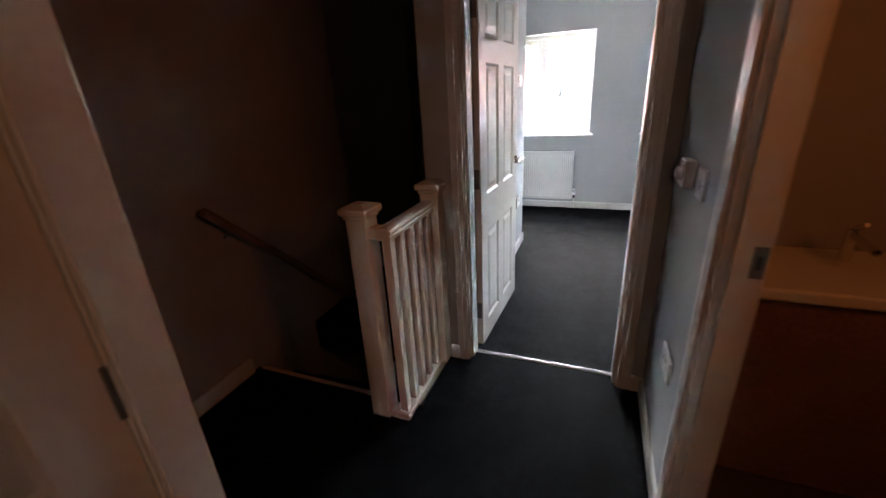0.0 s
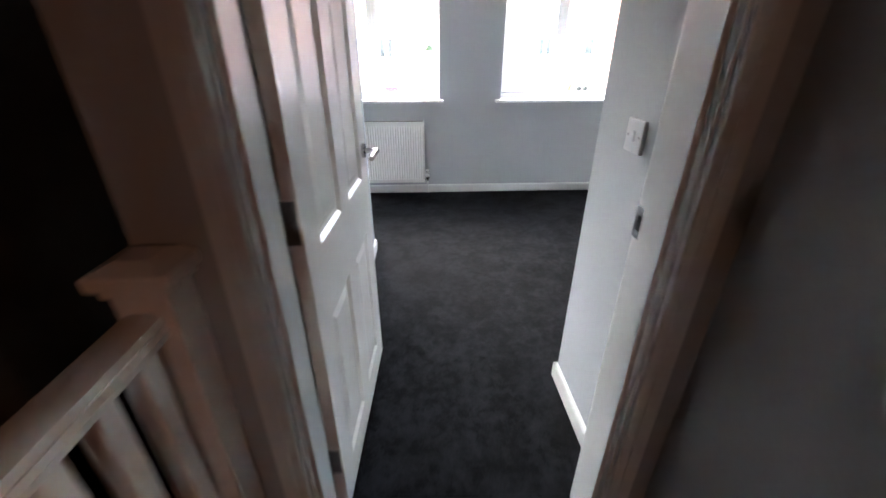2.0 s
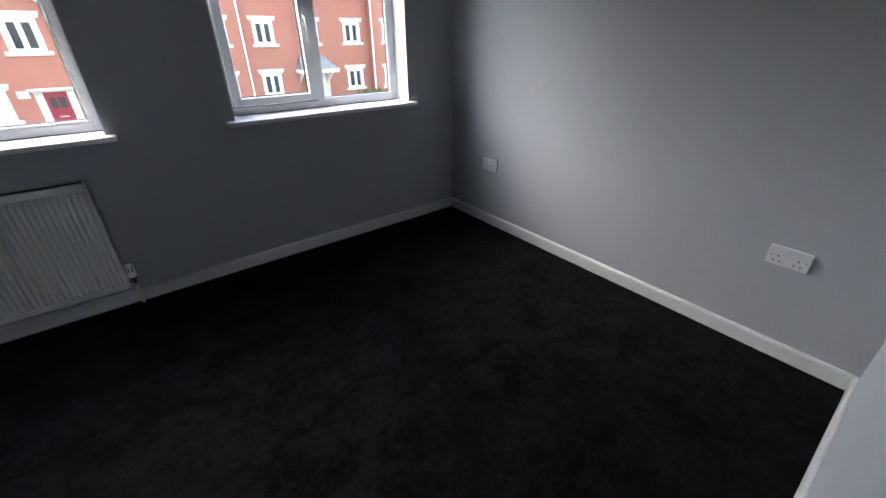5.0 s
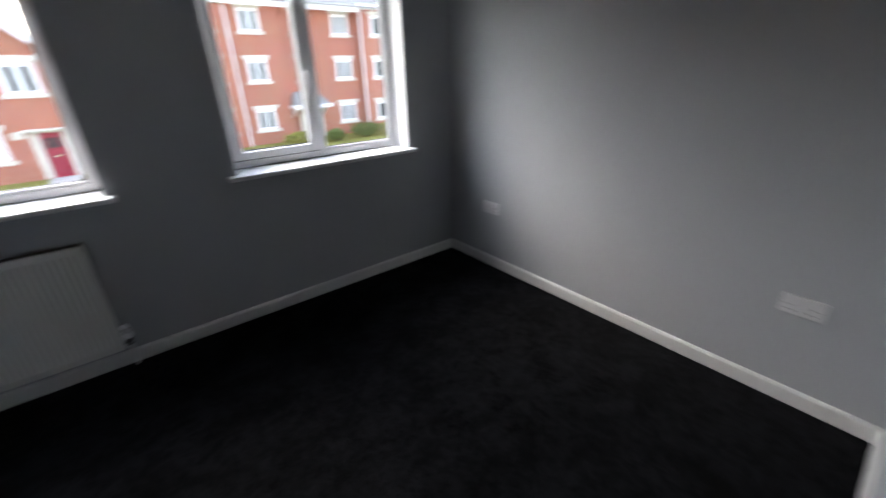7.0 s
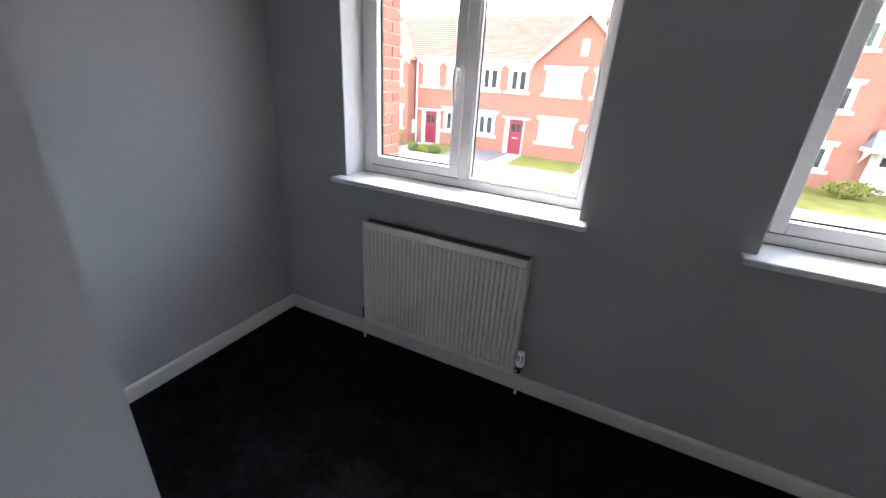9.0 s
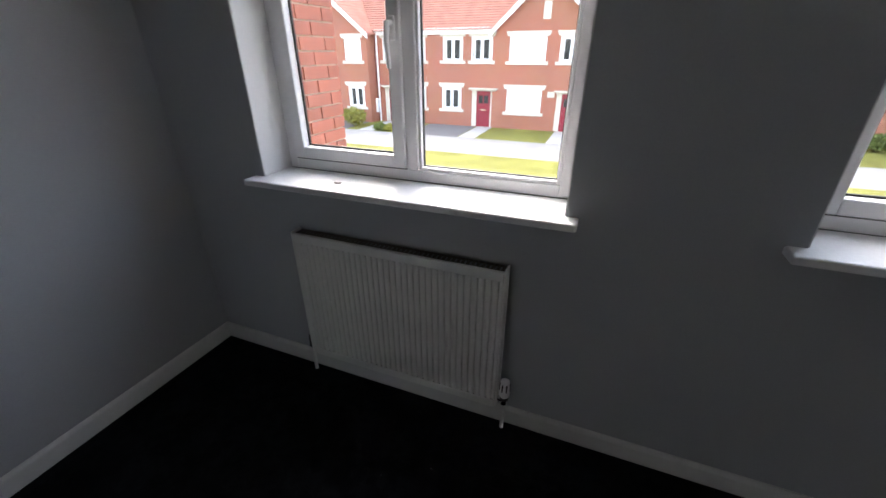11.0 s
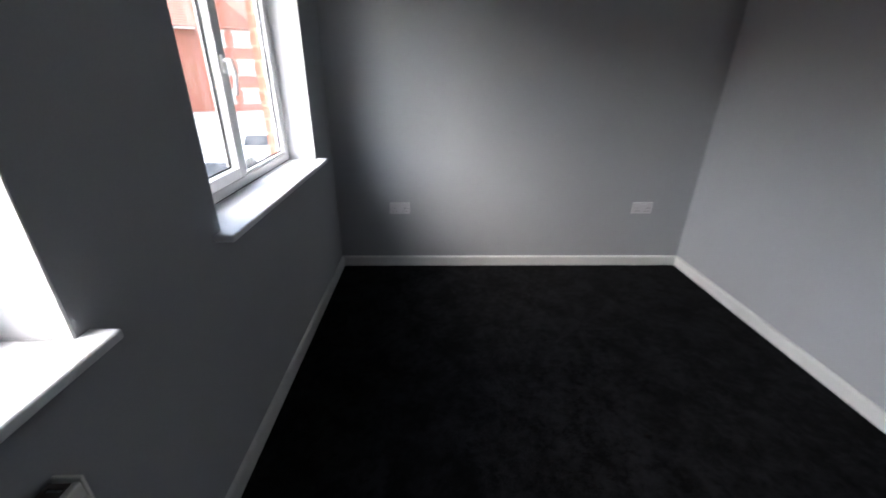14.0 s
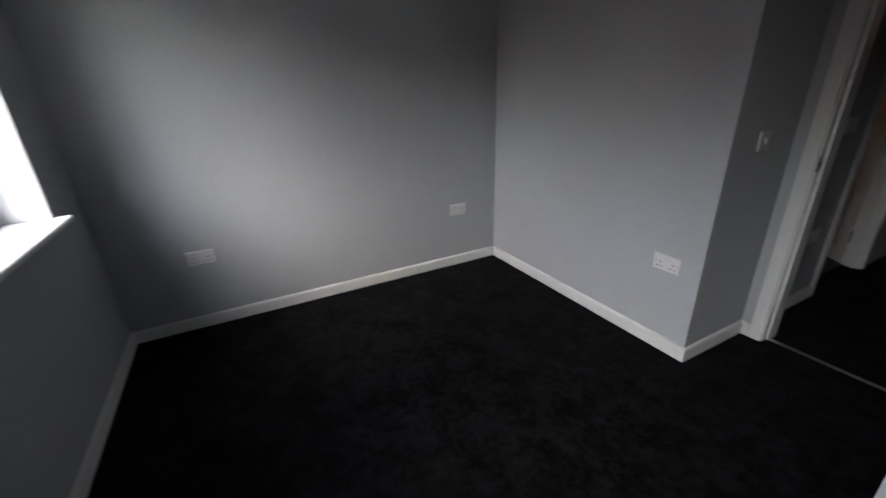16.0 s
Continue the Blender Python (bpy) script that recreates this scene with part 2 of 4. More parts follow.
def thing(name, m, label, category, group="", kind=""):
    ob = new(name)
    ob.empty_display_size = 0.05
    ob.matrix_basis = m
    return tagged(ob, label, category, group, kind)


def structure(name, bm, mat, label, category):
    return tagged(solid(name, bm, mat), label, category, kind="structure")


def panel(bm, axis, u0, u1, z0, z1, d0, d1, holes=()):
    """A wall along x or y from u0 to u1, d0 to d1 thick, with rectangular holes (u0, u1, z0, z1) right through it."""
    us = sorted({u0, u1, *[min(max(h[i], u0), u1) for h in holes for i in (0, 1)]})
    for a, b in zip(us, us[1:]):
        mid, z = (a + b) / 2, z0
        for h in sorted([h for h in holes if h[0] < mid < h[1]], key=lambda h: h[2]) + [(0, 0, z1, z1)]:
            if h[2] > z:
                if axis == "x":
                    box(bm, a, d0, z, b, d1, h[2])
                else:
                    box(bm, d0, a, z, d1, b, h[2])
            z = h[3]
    return bm


# ---- the house: plan in metres ----
RX, WY, LX = 2.205, 5.275, -1.53          # room: right wall, window wall, party wall
BY, PX = 2.645, 0.478                     # back wall of the room, passage and landing wall
SX, SY = -0.464, 3.96                     # stairwell box inside the room
DY0, DY1 = 1.965, 2.11                   # wall with the bedroom door
OX0, OX1 = -0.39, 0.358                  # its clear opening
CZ = 2.40
WIN_L, WIN_R = (-1.068, 0.070), (0.643, 1.806)
WZ0, WZ1 = 0.875, 1.99
OUT = 5.54

fl = bmesh.new()
for r in ((LX, 2.05, RX, WY), (OX0, DY0, OX1, 2.05), (LX, -0.05, PX, 1.545), (-0.51, 1.545, PX, DY0)):
    box(fl, r[0], r[1], -0.20, r[2], r[3], 0.0)
structure("floor", fl, CARPET, "charcoal cut-pile carpet laid wall to wall", "carpet")
structure("ceiling", a_box(LX - 0.1, -3.6, CZ, RX + 0.1, OUT, CZ + 0.15), CEIL, "plain white plastered ceiling", "ceiling")

wb = panel(bmesh.new(), "x", LX - 0.12, RX + 0.1, -0.2, CZ, WY, OUT - 0.10, [(*WIN_L, WZ0, WZ1), (*WIN_R, WZ0, WZ1)])
structure("wall_north", wb, WALL, "pale grey painted wall with two windows", "wall")
structure("wall_east", a_box(RX, BY - 0.1, -0.2, RX + 0.1, WY, CZ), WALL, "pale grey painted bedroom wall", "wall")
structure("wall_south", a_box(PX, BY - 0.1, -0.2, RX, BY, CZ), WALL, "pale grey painted wall beside the passage", "wall")
structure("wall_passage", a_box(PX, DY1, -0.2, PX + 0.1, BY - 0.1, CZ), WALL, "pale grey painted return wall with a light switch", "wall")
structure("wall_stair_box", a_box(SX - 0.11, DY1, -2.7, SX, SY - 0.11, CZ), WALL, "pale grey painted wall boxing in the stairwell", "wall")
structure("wall_stair_box_end", a_box(LX, SY - 0.11, -2.7, SX, SY, CZ), WALL, "pale grey painted end of the stairwell box", "wall")
structure("wall_west", a_box(LX - 0.12, -0.05, -2.7, LX, WY, CZ), WALL, "pale grey painted party wall along stairs and recess", "wall")
dw = panel(bmesh.new(), "x", SX - 0.13, PX + 0.1, -0.2, CZ, DY0, DY1, [(OX0 - 0.03, OX1 + 0.03, -0.2, 2.015)])
structure("wall_doorway", dw, WALL, "painted wall between landing and bedroom", "wall")
rl = panel(bmesh.new(), "y", -0.05, DY0, -0.2, CZ, PX, PX + 0.1, [(0.46, 1.245, -0.2, 2.015)])
structure("wall_landing_east", rl, WALL, "painted landing wall with switches and an open doorway", "wall")
ll = panel(bmesh.new(), "y", -0.05, 0.57, -0.2, CZ, -0.60, -0.495, [(-0.03, 0.492, -0.2, 2.015)])
structure("wall_landing_west", ll, WALL, "painted landing wall with a closed door", "wall")
structure("wall_stair_south", a_box(LX, 0.50, -0.2, -0.60, 0.57, CZ), WALL, "painted wall at the side of the stair head", "wall")
structure("wall_stair_foot", a_box(LX, SY - 0.25, -2.7, SX - 0.11, SY - 0.11, -0.2), WALL, "painted wall at the foot of the stairs", "wall")
# unseen walls added to keep sky light out of the stairwell
structure("wall_light_block", a_box(LX, 0.50, -2.75, -0.45, 0.60, -0.2), WALL, "unseen wall under the landing, blocking stray light", "wall")
structure("wall_light_block_side", a_box(-0.51, 0.60, -2.75, -0.45, DY1, -0.2), WALL, "unseen wall under the landing, blocking stray light", "wall")
# an unseen room added behind the landing, to hold an added warm fill lamp
bk = panel(bmesh.new(), "x", -1.6, 1.4, -0.2, CZ, -0.15, -0.05, [(-0.40, 0.40, 0.0, 2.015)])
structure("wall_landing_back", bk, WALL, "unseen wall behind the landing, open for the fill lamp", "wall")
structure("unseen_back_floor", a_box(-1.6, -3.6, -0.2, 1.4, -0.05, -0.002), CARPET, "charcoal carpet of the unseen back room", "carpet")
structure("wall_unseen_west", a_box(-1.7, -3.6, -0.2, -1.6, -0.05, CZ), WALL, "painted wall of the unseen back room", "wall")
structure("wall_unseen_east", a_box(1.4, -3.6, -0.2, 1.5, -0.05, CZ), WALL, "painted wall of the unseen back room", "wall")
bw = a_box(-1.7, -3.7, -0.2, 1.5, -3.6, CZ)
structure("wall_unseen_south", bw, WALL, "painted end wall of the unseen back room", "wall")
# the other rooms behind closed doors, closed off
structure("wall_void_west", a_box(-0.70, -0.05, -0.2, -0.66, 0.50, CZ), WALL, "plain closing wall", "wall")
# the small warm-lit bathroom beside the landing
structure("bathroom_floor", a_box(PX + 0.1, -0.05, -0.2, 2.2, 2.0, -0.003), DARKTILE, "dark floor of the bathroom", "floor")
structure("threshold_floor", a_box(PX, 0.46, -0.2, PX + 0.1, 1.265, -0.002), CARPET, "charcoal carpet under the bathroom doorway", "carpet")
structure("wall_bathroom_east", a_box(2.2, -0.15, -0.2, 2.3, 2.1, CZ), WALL, "painted bathroom wall", "wall")
structure("wall_bathroom_north", a_box(PX + 0.1, 2.0, -0.2, 2.2, 2.1, CZ), WALL, "painted bathroom wall", "wall")
structure("wall_bathroom_south", a_box(1.5, -0.15, -0.2, 2.2, -0.05, CZ), WALL, "painted bathroom wall", "wall")


# ---- stairs ----
stairs = thing("staircase", pose(0, 0, 0), "carpeted staircase going down beside the landing", "stairs", kind="structure")
for i in range(11):
    y0, z = 1.545 + 0.215 * i, -0.2 * (i + 1)
    part("tread", a_box(LX, y0, z - 0.03, SX - 0.13, y0 + 0.24, z, bevel=0.008), CARPET, stairs)
    part("riser", a_box(LX, y0 - 0.004, z, SX - 0.13, y0 + 0.012, z + 0.17), CARPET, stairs)
part("nosing", a_box(LX + 0.02, 1.535, -0.006, -0.70, 1.56, 0.006, bevel=0.004), WOOD, stairs, "thin white nosing at the stair head")
structure("stair_bottom_floor", a_box(LX, 0.6, -2.75, SX, SY, -2.7), CARPET, "dark floor at the foot of the stairs", "floor")
sk = bmesh.new()
box(sk, LX + 0.001, 0.57, 0.0, LX + 0.016, 1.50, 0.10)
structure("stair_skirting", sk, GLOSS, "white painted skirting at the stair head", "skirting board")
hr = thing("wall_handrail", pose(LX + 0.06, 1.42, 0.96), "dark handrail fixed to the stairwell wall", "handrail")
part("rail", rod(bmesh.new(), (0, 0, 0), (0, 1.7, -1.58), 0.022), BROWNRAIL, hr, smooth=True)
for s in (0.12, 0.85):
    part("bracket", rod(bmesh.new(), (0, s, -0.93 * s - 0.015), (-0.058, s, -0.93 * s - 0.06), 0.008), DARKST, hr)


# ---- balustrade ----
NX, NY, BX = -0.666, 1.472, -0.556
bal = thing("balustrade", pose(0, 0, 0), "white painted wooden stair balustrade with square newels", "balustrade")


def newel(x, y, z1, half, wide):
    p = part("newel_post", a_box(x - wide, y - half[0], -0.0, x + wide, y + half[1], z1 - 0.035, bevel=0.004), WOOD, bal)
    c = bmesh.new()
    box(c, x - wide - 0.008, y - half[0] - 0.008, z1 - 0.052, x + wide + 0.008, y + half[1] + min(0.008, half[1]), z1 - 0.036, bevel=0.005)
    box(c, x - wide - 0.02, y - half[0] - 0.02, z1 - 0.036, x + wide + 0.02, y + half[1] + (0.02 if half[1] > 0.03 else 0.0), z1 - 0.006, bevel=0.009, seg=3)
    vs = bmesh.ops.create_cone(c, cap_ends=True, segments=4, radius1=(wide + 0.012) * 1.414, radius2=(wide * 0.55) * 1.414, depth=0.012,
                               matrix=Matrix.Translation((x, y + (half[1] - half[0]) / 2, z1)) @ Matrix.Rotation(radians(45), 4, 'Z') @ Matrix.Diagonal((1, 1, 1, 1)))["verts"]
    part("cap", c, WOOD, p)


newel(NX, NY, 1.018, (0.045, 0.045), 0.045)
newel(BX + 0.005, 1.915, 1.018, (0.03, 0.048), 0.045)
RZ = 0.932
prof = [(-0.030, -0.045), (0.030, -0.045), (0.034, -0.03), (0.028, -0.022), (0.036, -0.012), (0.030, -0.002), (0.012, 0.004), (-0.012, 0.004), (-0.030, -0.002), (-0.036, -0.012), (-0.028, -0.022), (-0.034, -0.03)]
part("handrail", extrude([(BX + u, RZ + v) for u, v in prof], "y", NY - 0.036, 1.885), WOOD, bal, "moulded white handrail", smooth=True)
part("handrail_return", extrude([(NY + u, RZ + v) for u, v in prof], "x", NX + 0.046, BX - 0.030), WOOD, bal, "short return of the handrail", smooth=True)
part("base_rail", a_box(BX - 0.032, NY - 0.034, 0.0, BX + 0.032, 1.885, 0.032, bevel=0.004), WOOD, bal)
part("base_rail_return", a_box(NX + 0.046, NY - 0.034, 0.0, BX - 0.033, NY + 0.030, 0.032, bevel=0.004), WOOD, bal)
for k in range(5):
    y = NY + 0.002 + 0.0915 * k
    part("baluster", a_box(BX - 0.019, y - 0.019, 0.033, BX + 0.019, y + 0.019, RZ - 0.045, bevel=0.003), WOOD, bal)
structure("stair_string", a_box(BX - 0.03, 1.52, -0.25, BX + 0.028, DY0, -0.003), WOOD, "white painted edge of the landing", "trim")


# ---- doors and their linings ----
def door_leaf(parent, w, h, mat, panels=True):
    """A six-panel moulded door in local axes: hinge edge at x = 0, faces at y = 0 and y = -0.038."""
    t = 0.036
    bm = bmesh.new()
    c = w / 2
    cols = ((0.105, c - 0.05), (c + 0.05, w - 0.105))
    rows = ((0.125, 0.685), (0.892, 1.535), (1.65, 1.86))
    holes = [(a, b, z0, z1) for a, b in cols for z0, z1 in rows]
    panel(bm, "x", 0, w, 0.008, h, -t, 0, holes)
    leaf = part("leaf", bm, mat, parent)
    for a, b, z0, z1 in holes:
        p = bmesh.new()
        for side in (0, 1):
            s = (lambda d: -d) if side == 0 else (lambda d: -t + d)
            rings = ((0.0, 0.0), (0.012, 0.010), (0.026, 0.010), (0.05, 0.004))
            loops = []
            for inset, d in rings:
                y = s(d)
                loops.append([p.verts.new(v) for v in ((a + inset, y, z0 + inset), (b - inset, y, z0 + inset), (b - inset, y, z1 - inset), (a + inset, y, z1 - inset))])
            for l0, l1 in zip(loops, loops[1:]):
                for i in range(4):
                    p.faces.new((l0[i], l0[(i + 1) % 4], l1[(i + 1) % 4], l1[i]))
            p.faces.new(loops[-1])
        bmesh.ops.recalc_face_normals(p, faces=p.faces)
        part("door_panel", p, mat, leaf)
    return leaf


def lever(parent, x, z, y, out, toward):
    """A round rose with a bent lever; out: the way from the door, toward: the way that the lever points."""
    r = part("rose", rod(bmesh.new(), (x, y, z), (x, y + out * 0.009, z), 0.026, n=32), STEEL, parent, "round steel rose", smooth=True)
    bm = bmesh.new()
    rod(bm, (x, y + out * 0.009, z), (x, y + out * 0.052, z), 0.0095)
    bmesh.ops.create_uvsphere(bm, u_segments=16, v_segments=8, radius=0.0097, matrix=Matrix.Translation((x, y + out * 0.052, z)))
    rod(bm, (x, y + out * 0.052, z), (x + toward * 0.118, y + out * 0.052, z), 0.0097, n=24)
    part("lever", bm, STEEL, parent, "steel lever handle", smooth=True)
    return r


def hinge(parent, z, x=0.0, y=0.004):
    bm = bmesh.new()
    rod(bm, (x, y, z - 0.05), (x, y, z + 0.05), 0.0065, n=10)
    box(bm, x - 0.001, y - 0.034, z - 0.05, x + 0.0, y, z + 0.05)
    part("hinge", bm, DARKST, parent, "dull steel butt hinge")


LEAF_W = OX1 - OX0 - 0.006
door = thing("door_1", pose(OX0 - 0.001, DY1 + 0.003, 0.0, 0, 0, 87.0), "white six-panel bedroom door standing wide open", "door", kind="structure")
door_leaf(door, LEAF_W, 1.985, DOORW)
lever(door, LEAF_W - 0.052, 0.986, -0.036, -1, -1)
lever(door, LEAF_W - 0.052, 0.986, 0.0, 1, -1)
for z in (0.23, 0.99, 1.76):
    hinge(door, z)


def lining(name, label, axis, u0, u1, d0, d1, sides, h=1.99, stop=None, plain=False, aw=0.066):
    """Lining and architraves of a doorway: clear width u0 to u1 through a wall from d0 to d1; architraves on the given faces."""
    t = thing(name, pose(0, 0, 0), label, "door frame", kind="structure")

    def b(bm, ua, da, za, ub, db, zb, bevel=0.0):
        return box(bm, ua, da, za, ub, db, zb, bevel) if axis == "x" else box(bm, da, ua, za, db, ub, zb, bevel)
    part("jamb", b(bmesh.new(), u0 - 0.03, d0, 0, u0, d1, h + 0.026, 0.002), GLOSS, t)
    part("jamb", b(bmesh.new(), u1, d0, 0, u1 + 0.03, d1, h + 0.026, 0.002), GLOSS, t)
    part("head", b(bmesh.new(), u0, d0, h, u1, d1, h + 0.026, 0.002), GLOSS, t)
    if stop:
        part("door_stop", b(bmesh.new(), u0, stop[0], 0, u0 + 0.012, stop[1], h), GLOSS, t)
        part("door_stop", b(bmesh.new(), u1 - 0.012, stop[0], 0, u1, stop[1], h), GLOSS, t)
    for d, s in sides:
        for a, e in ((u0 - aw, u0 - 0.006), (u1 + 0.006, u1 + aw)):
            bm = b(bmesh.new(), a, d, 0, e, d + s * 0.014, h + 0.07, 0.004)
            m = (a + 0.012, e - 0.024) if a < u0 else (a + 0.024, e - 0.012)
            if not plain:
                b(bm, m[0], d + s * 0.012, 0, m[1], d + s * 0.0165, h + 0.06, 0.002)
            part("architrave", bm, GLOSS, t, "moulded white architrave")
        part("architrave", b(bmesh.new(), u0 - 0.006, d, h + 0.007, u1 + 0.006, d + s * 0.014, h + 0.067, 0.004), GLOSS, t)
    return t


lin = lining("door_frame", "white painted door lining with moulded architraves", "x", OX0, OX1, DY0, DY1, ((DY0, -1), (DY1, 1)), stop=(DY0 + 0.02, DY1 - 0.04))
st = bmesh.new()
box(st, OX1 - 0.002, DY1 - 0.030, 0.95, OX1 + 0.001, DY1 + 0.002, 1.02)
part("strike_plate", st, STEEL, lin, "steel strike plate")
part("latch_hole", a_box(OX1 - 0.0035, DY1 - 0.024, 0.968, OX1 - 0.0015, DY1 - 0.010, 1.0), DARKP, lin)
tagged(solid("threshold_strip", extrude([(2.035, 0.0), (2.04, 0.004), (2.05, 0.007), (2.06, 0.004), (2.065, 0.0)], "x", OX0 + 0.002, OX1 - 0.002), ALU), "bright metal threshold strip across the doorway", "threshold strip")

lin2 = lining("door_frame", "white painted lining of the open bathroom doorway", "y", 0.49, 1.235, PX, PX + 0.1, ((PX, -1),), stop=(PX + 0.025, PX + 0.06))
part("strike_plate", a_box(PX + 0.066, 1.2335, 0.955, PX + 0.094, 1.2365, 1.035), DARKST, lin2, "dull steel strike plate")
part("latch_hole", a_box(PX + 0.074, 1.2322, 0.978, PX + 0.086, 1.2340, 1.012), DARKP, lin2)
d2 = thing("door_2", pose(PX + 0.103, 0.488, 0, 0, 0, -35), "white six-panel bathroom door standing wide open", "door", kind="structure")
door_leaf(d2, 0.741, 1.985, DOORW)
lever(d2, 0.69, 0.975, 0.0, 1, -1)
for z in (0.23, 0.99, 1.76):
    hinge(d2, z, 0.0, 0.004)
lining("door_frame", "white painted frame of a closed door by the stair head", "y", -0.25, 0.475, -0.60, -0.495, ((-0.495, 1),), plain=True, aw=0.092)
d3 = thing("door_3", pose(-0.505, 0.473, 0, 0, 0, -90), "closed white six-panel door by the stair head", "door", kind="structure")
door_leaf(d3, 0.721, 1.985, DOORW)
for z in (0.23, 0.98, 1.76):
    hinge(d3, z, 0.0, 0.004)


# ---- skirting ----
SKH, SKT = 0.078, 0.015


def skirting(x0, y0, x1, y1, nx, ny):
    """A board on the footprint x0, y0 to x1, y1 with a rounded upper edge towards (nx, ny), away from its wall."""
    prof = [(0.0, 0.0), (SKT, 0.0), (SKT, SKH - 0.013), (SKT - 0.002, SKH - 0.008), (SKT - 0.006, SKH - 0.002), (SKT - 0.010, SKH), (0.0, SKH)]
    if nx:
        w = x0 if nx > 0 else x1
        bm = extrude([(w + nx * u, v) for u, v in prof], "y", y0, y1)
    else:
        w = y0 if ny > 0 else y1
        bm = extrude([(w + ny * u, v) for u, v in prof], "x", x0, x1)
    return structure("baseboard", bm, GLOSS, "white painted skirting board along the carpet", "skirting board")


skirting(LX + SKT, WY - SKT, RX - SKT, WY, 0, -1)
skirting(RX - SKT, BY, RX, WY, -1, 0)
skirting(PX - SKT, BY, RX - SKT, BY + SKT, 0, 1)
skirting(PX - SKT, DY1 + SKT, PX, BY, -1, 0)
skirting(OX1 + 0.068, DY1, PX, DY1 + SKT, 0, 1)
skirting(SX, DY1, SX + SKT, SY + SKT, 1, 0)
skirting(LX + SKT, SY, SX, SY + SKT, 0, 1)
skirting(LX, SY, LX + SKT, WY, 1, 0)
skirting(PX - SKT, 1.305, PX, DY0 - SKT, -1, 0)
skirting(OX1 + 0.068, DY0 - SKT, PX, DY0, 0, -1)
skirting(-0.50, DY0 - SKT, OX0 - 0.068, DY0, 0, -1)


# ---- windows of the room ----
def room_window(name, x0, x1, label):
    w = thing(name, pose(0, 0, 0), label, "window", kind="structure")
    y0, y1 = WY + 0.155, WY + 0.205
    z0, z1 = WZ0 + 0.025, WZ1
    f = bmesh.new()
    F = 0.042
    mx = x0 + (x1 - x0) * 0.497
    box(f, x0, y0, z0, x0 + F, y1, z1, 0.004), box(f, x1 - F, y0, z0, x1, y1, z1, 0.004)
    box(f, x0 + F, y0, z0, x1 - F, y1, z0 + F, 0.004), box(f, x0 + F, y0, z1 - F, x1 - F, y1, z1, 0.004)
    box(f, mx - 0.024, y0, z0 + F, mx + 0.024, y1, z1 - F, 0.004)
    part("window_frame", f, UPVC, w, "white plastic outer frame")
    # the opening casement
    s = bmesh.new()
    a, b, c, d, S = x0 + F + 0.004, mx - 0.024, z0 + F + 0.004, z1 - F - 0.004, 0.046
    ys0, ys1 = y0 - 0.012, y1 - 0.01
    box(s, a, ys0, c, a + S, ys1, d, 0.005), box(s, b - S, ys0, c, b, ys1, d, 0.005)
    box(s, a + S, ys0, c, b - S, ys1, c + S, 0.005), box(s, a + S, ys0, d - S, b - S, ys1, d, 0.005)
    sash = part("casement", s, UPVC, w, "white opening casement")
    g = bmesh.new()
    for q in ((a + S, c + S, b - S, c + S + 0.006), (a + S, d - S - 0.006, b - S, d - S), (a + S, c + S, a + S + 0.006, d - S), (b - S - 0.006, c + S, b - S, d - S)):
        box(g, q[0], ys0 + 0.034, q[1], q[2], ys0 + 0.043, q[3])
    part("gasket", g, SEAL, sash, "black glazing seal")
    g = bmesh.new()
    box(g, a - 0.004, y0 - 0.001, c - 0.005, b + 0.002, y0 + 0.003, c - 0.0005)
    part("gasket", g, SEAL, w, "black casement seal")
    p = part("pane", a_box(a + S, y0 + 0.032, c + S, b - S, y0 + 0.036, d - S), GLASS, sash)
    p.visible_shadow = False
    # the fixed light, with its beads
    k = bmesh.new()
    e, h, B = mx + 0.024, x1 - F, 0.012
    box(k, e, y0 + 0.006, z0 + F, e + B, y1 - 0.02, z1 - F, 0.004), box(k, h - B, y0 + 0.006, z0 + F, h, y1 - 0.02, z1 - F, 0.004)
    box(k, e + B, y0 + 0.006, z0 + F, h - B, y1 - 0.02, z0 + F + B, 0.004), box(k, e + B, y0 + 0.006, z1 - F - B, h - B, y1 - 0.02, z1 - F, 0.004)
    part("glazing_bead", k, UPVC, w)
    g = bmesh.new()
    for q in ((e + B, z0 + F + B, h - B, z0 + F + B + 0.004), (e + B, z0 + F + B, e + B + 0.004, z1 - F - B), (h - B - 0.004, z0 + F + B, h - B, z1 - F - B)):
        box(g, q[0], y0 + 0.024, q[1], q[2], y0 + 0.033, q[3])
    part("gasket", g, SEAL, w, "black glazing seal")
    p = part("pane", a_box(e + B, y0 + 0.034, z0 + F + B, h - B, y0 + 0.038, z1 - F - B), GLASS, w)
    p.visible_shadow = False
    # the casement's handle
    hb = bmesh.new()
    hx, hz = b - S / 2, 1.40
    box(hb, hx - 0.011, ys0 - 0.011, hz - 0.035, hx + 0.011, ys0, hz + 0.035, 0.004)
    handle = part("handle", hb, UPVC, sash, "white window handle")
    lv = bmesh.new()
    rod(lv, (hx, ys0 - 0.01, hz + 0.015), (hx, ys0 - 0.038, hz + 0.012), 0.008, n=12)
    rod(lv, (hx, ys0 - 0.036, hz + 0.018), (hx, ys0 - 0.046, hz - 0.04), 0.0085, n=12)
    rod(lv, (hx, ys0 - 0.046, hz - 0.04), (hx, ys0 - 0.036, hz - 0.115), 0.0085, 0.007, n=12)
    part("grip", lv, UPVC, handle, smooth=True)
    # window board, plaster reveals are the wall itself
    L, R, N = x0 - 0.046, x1 + 0.036, WY - 0.062
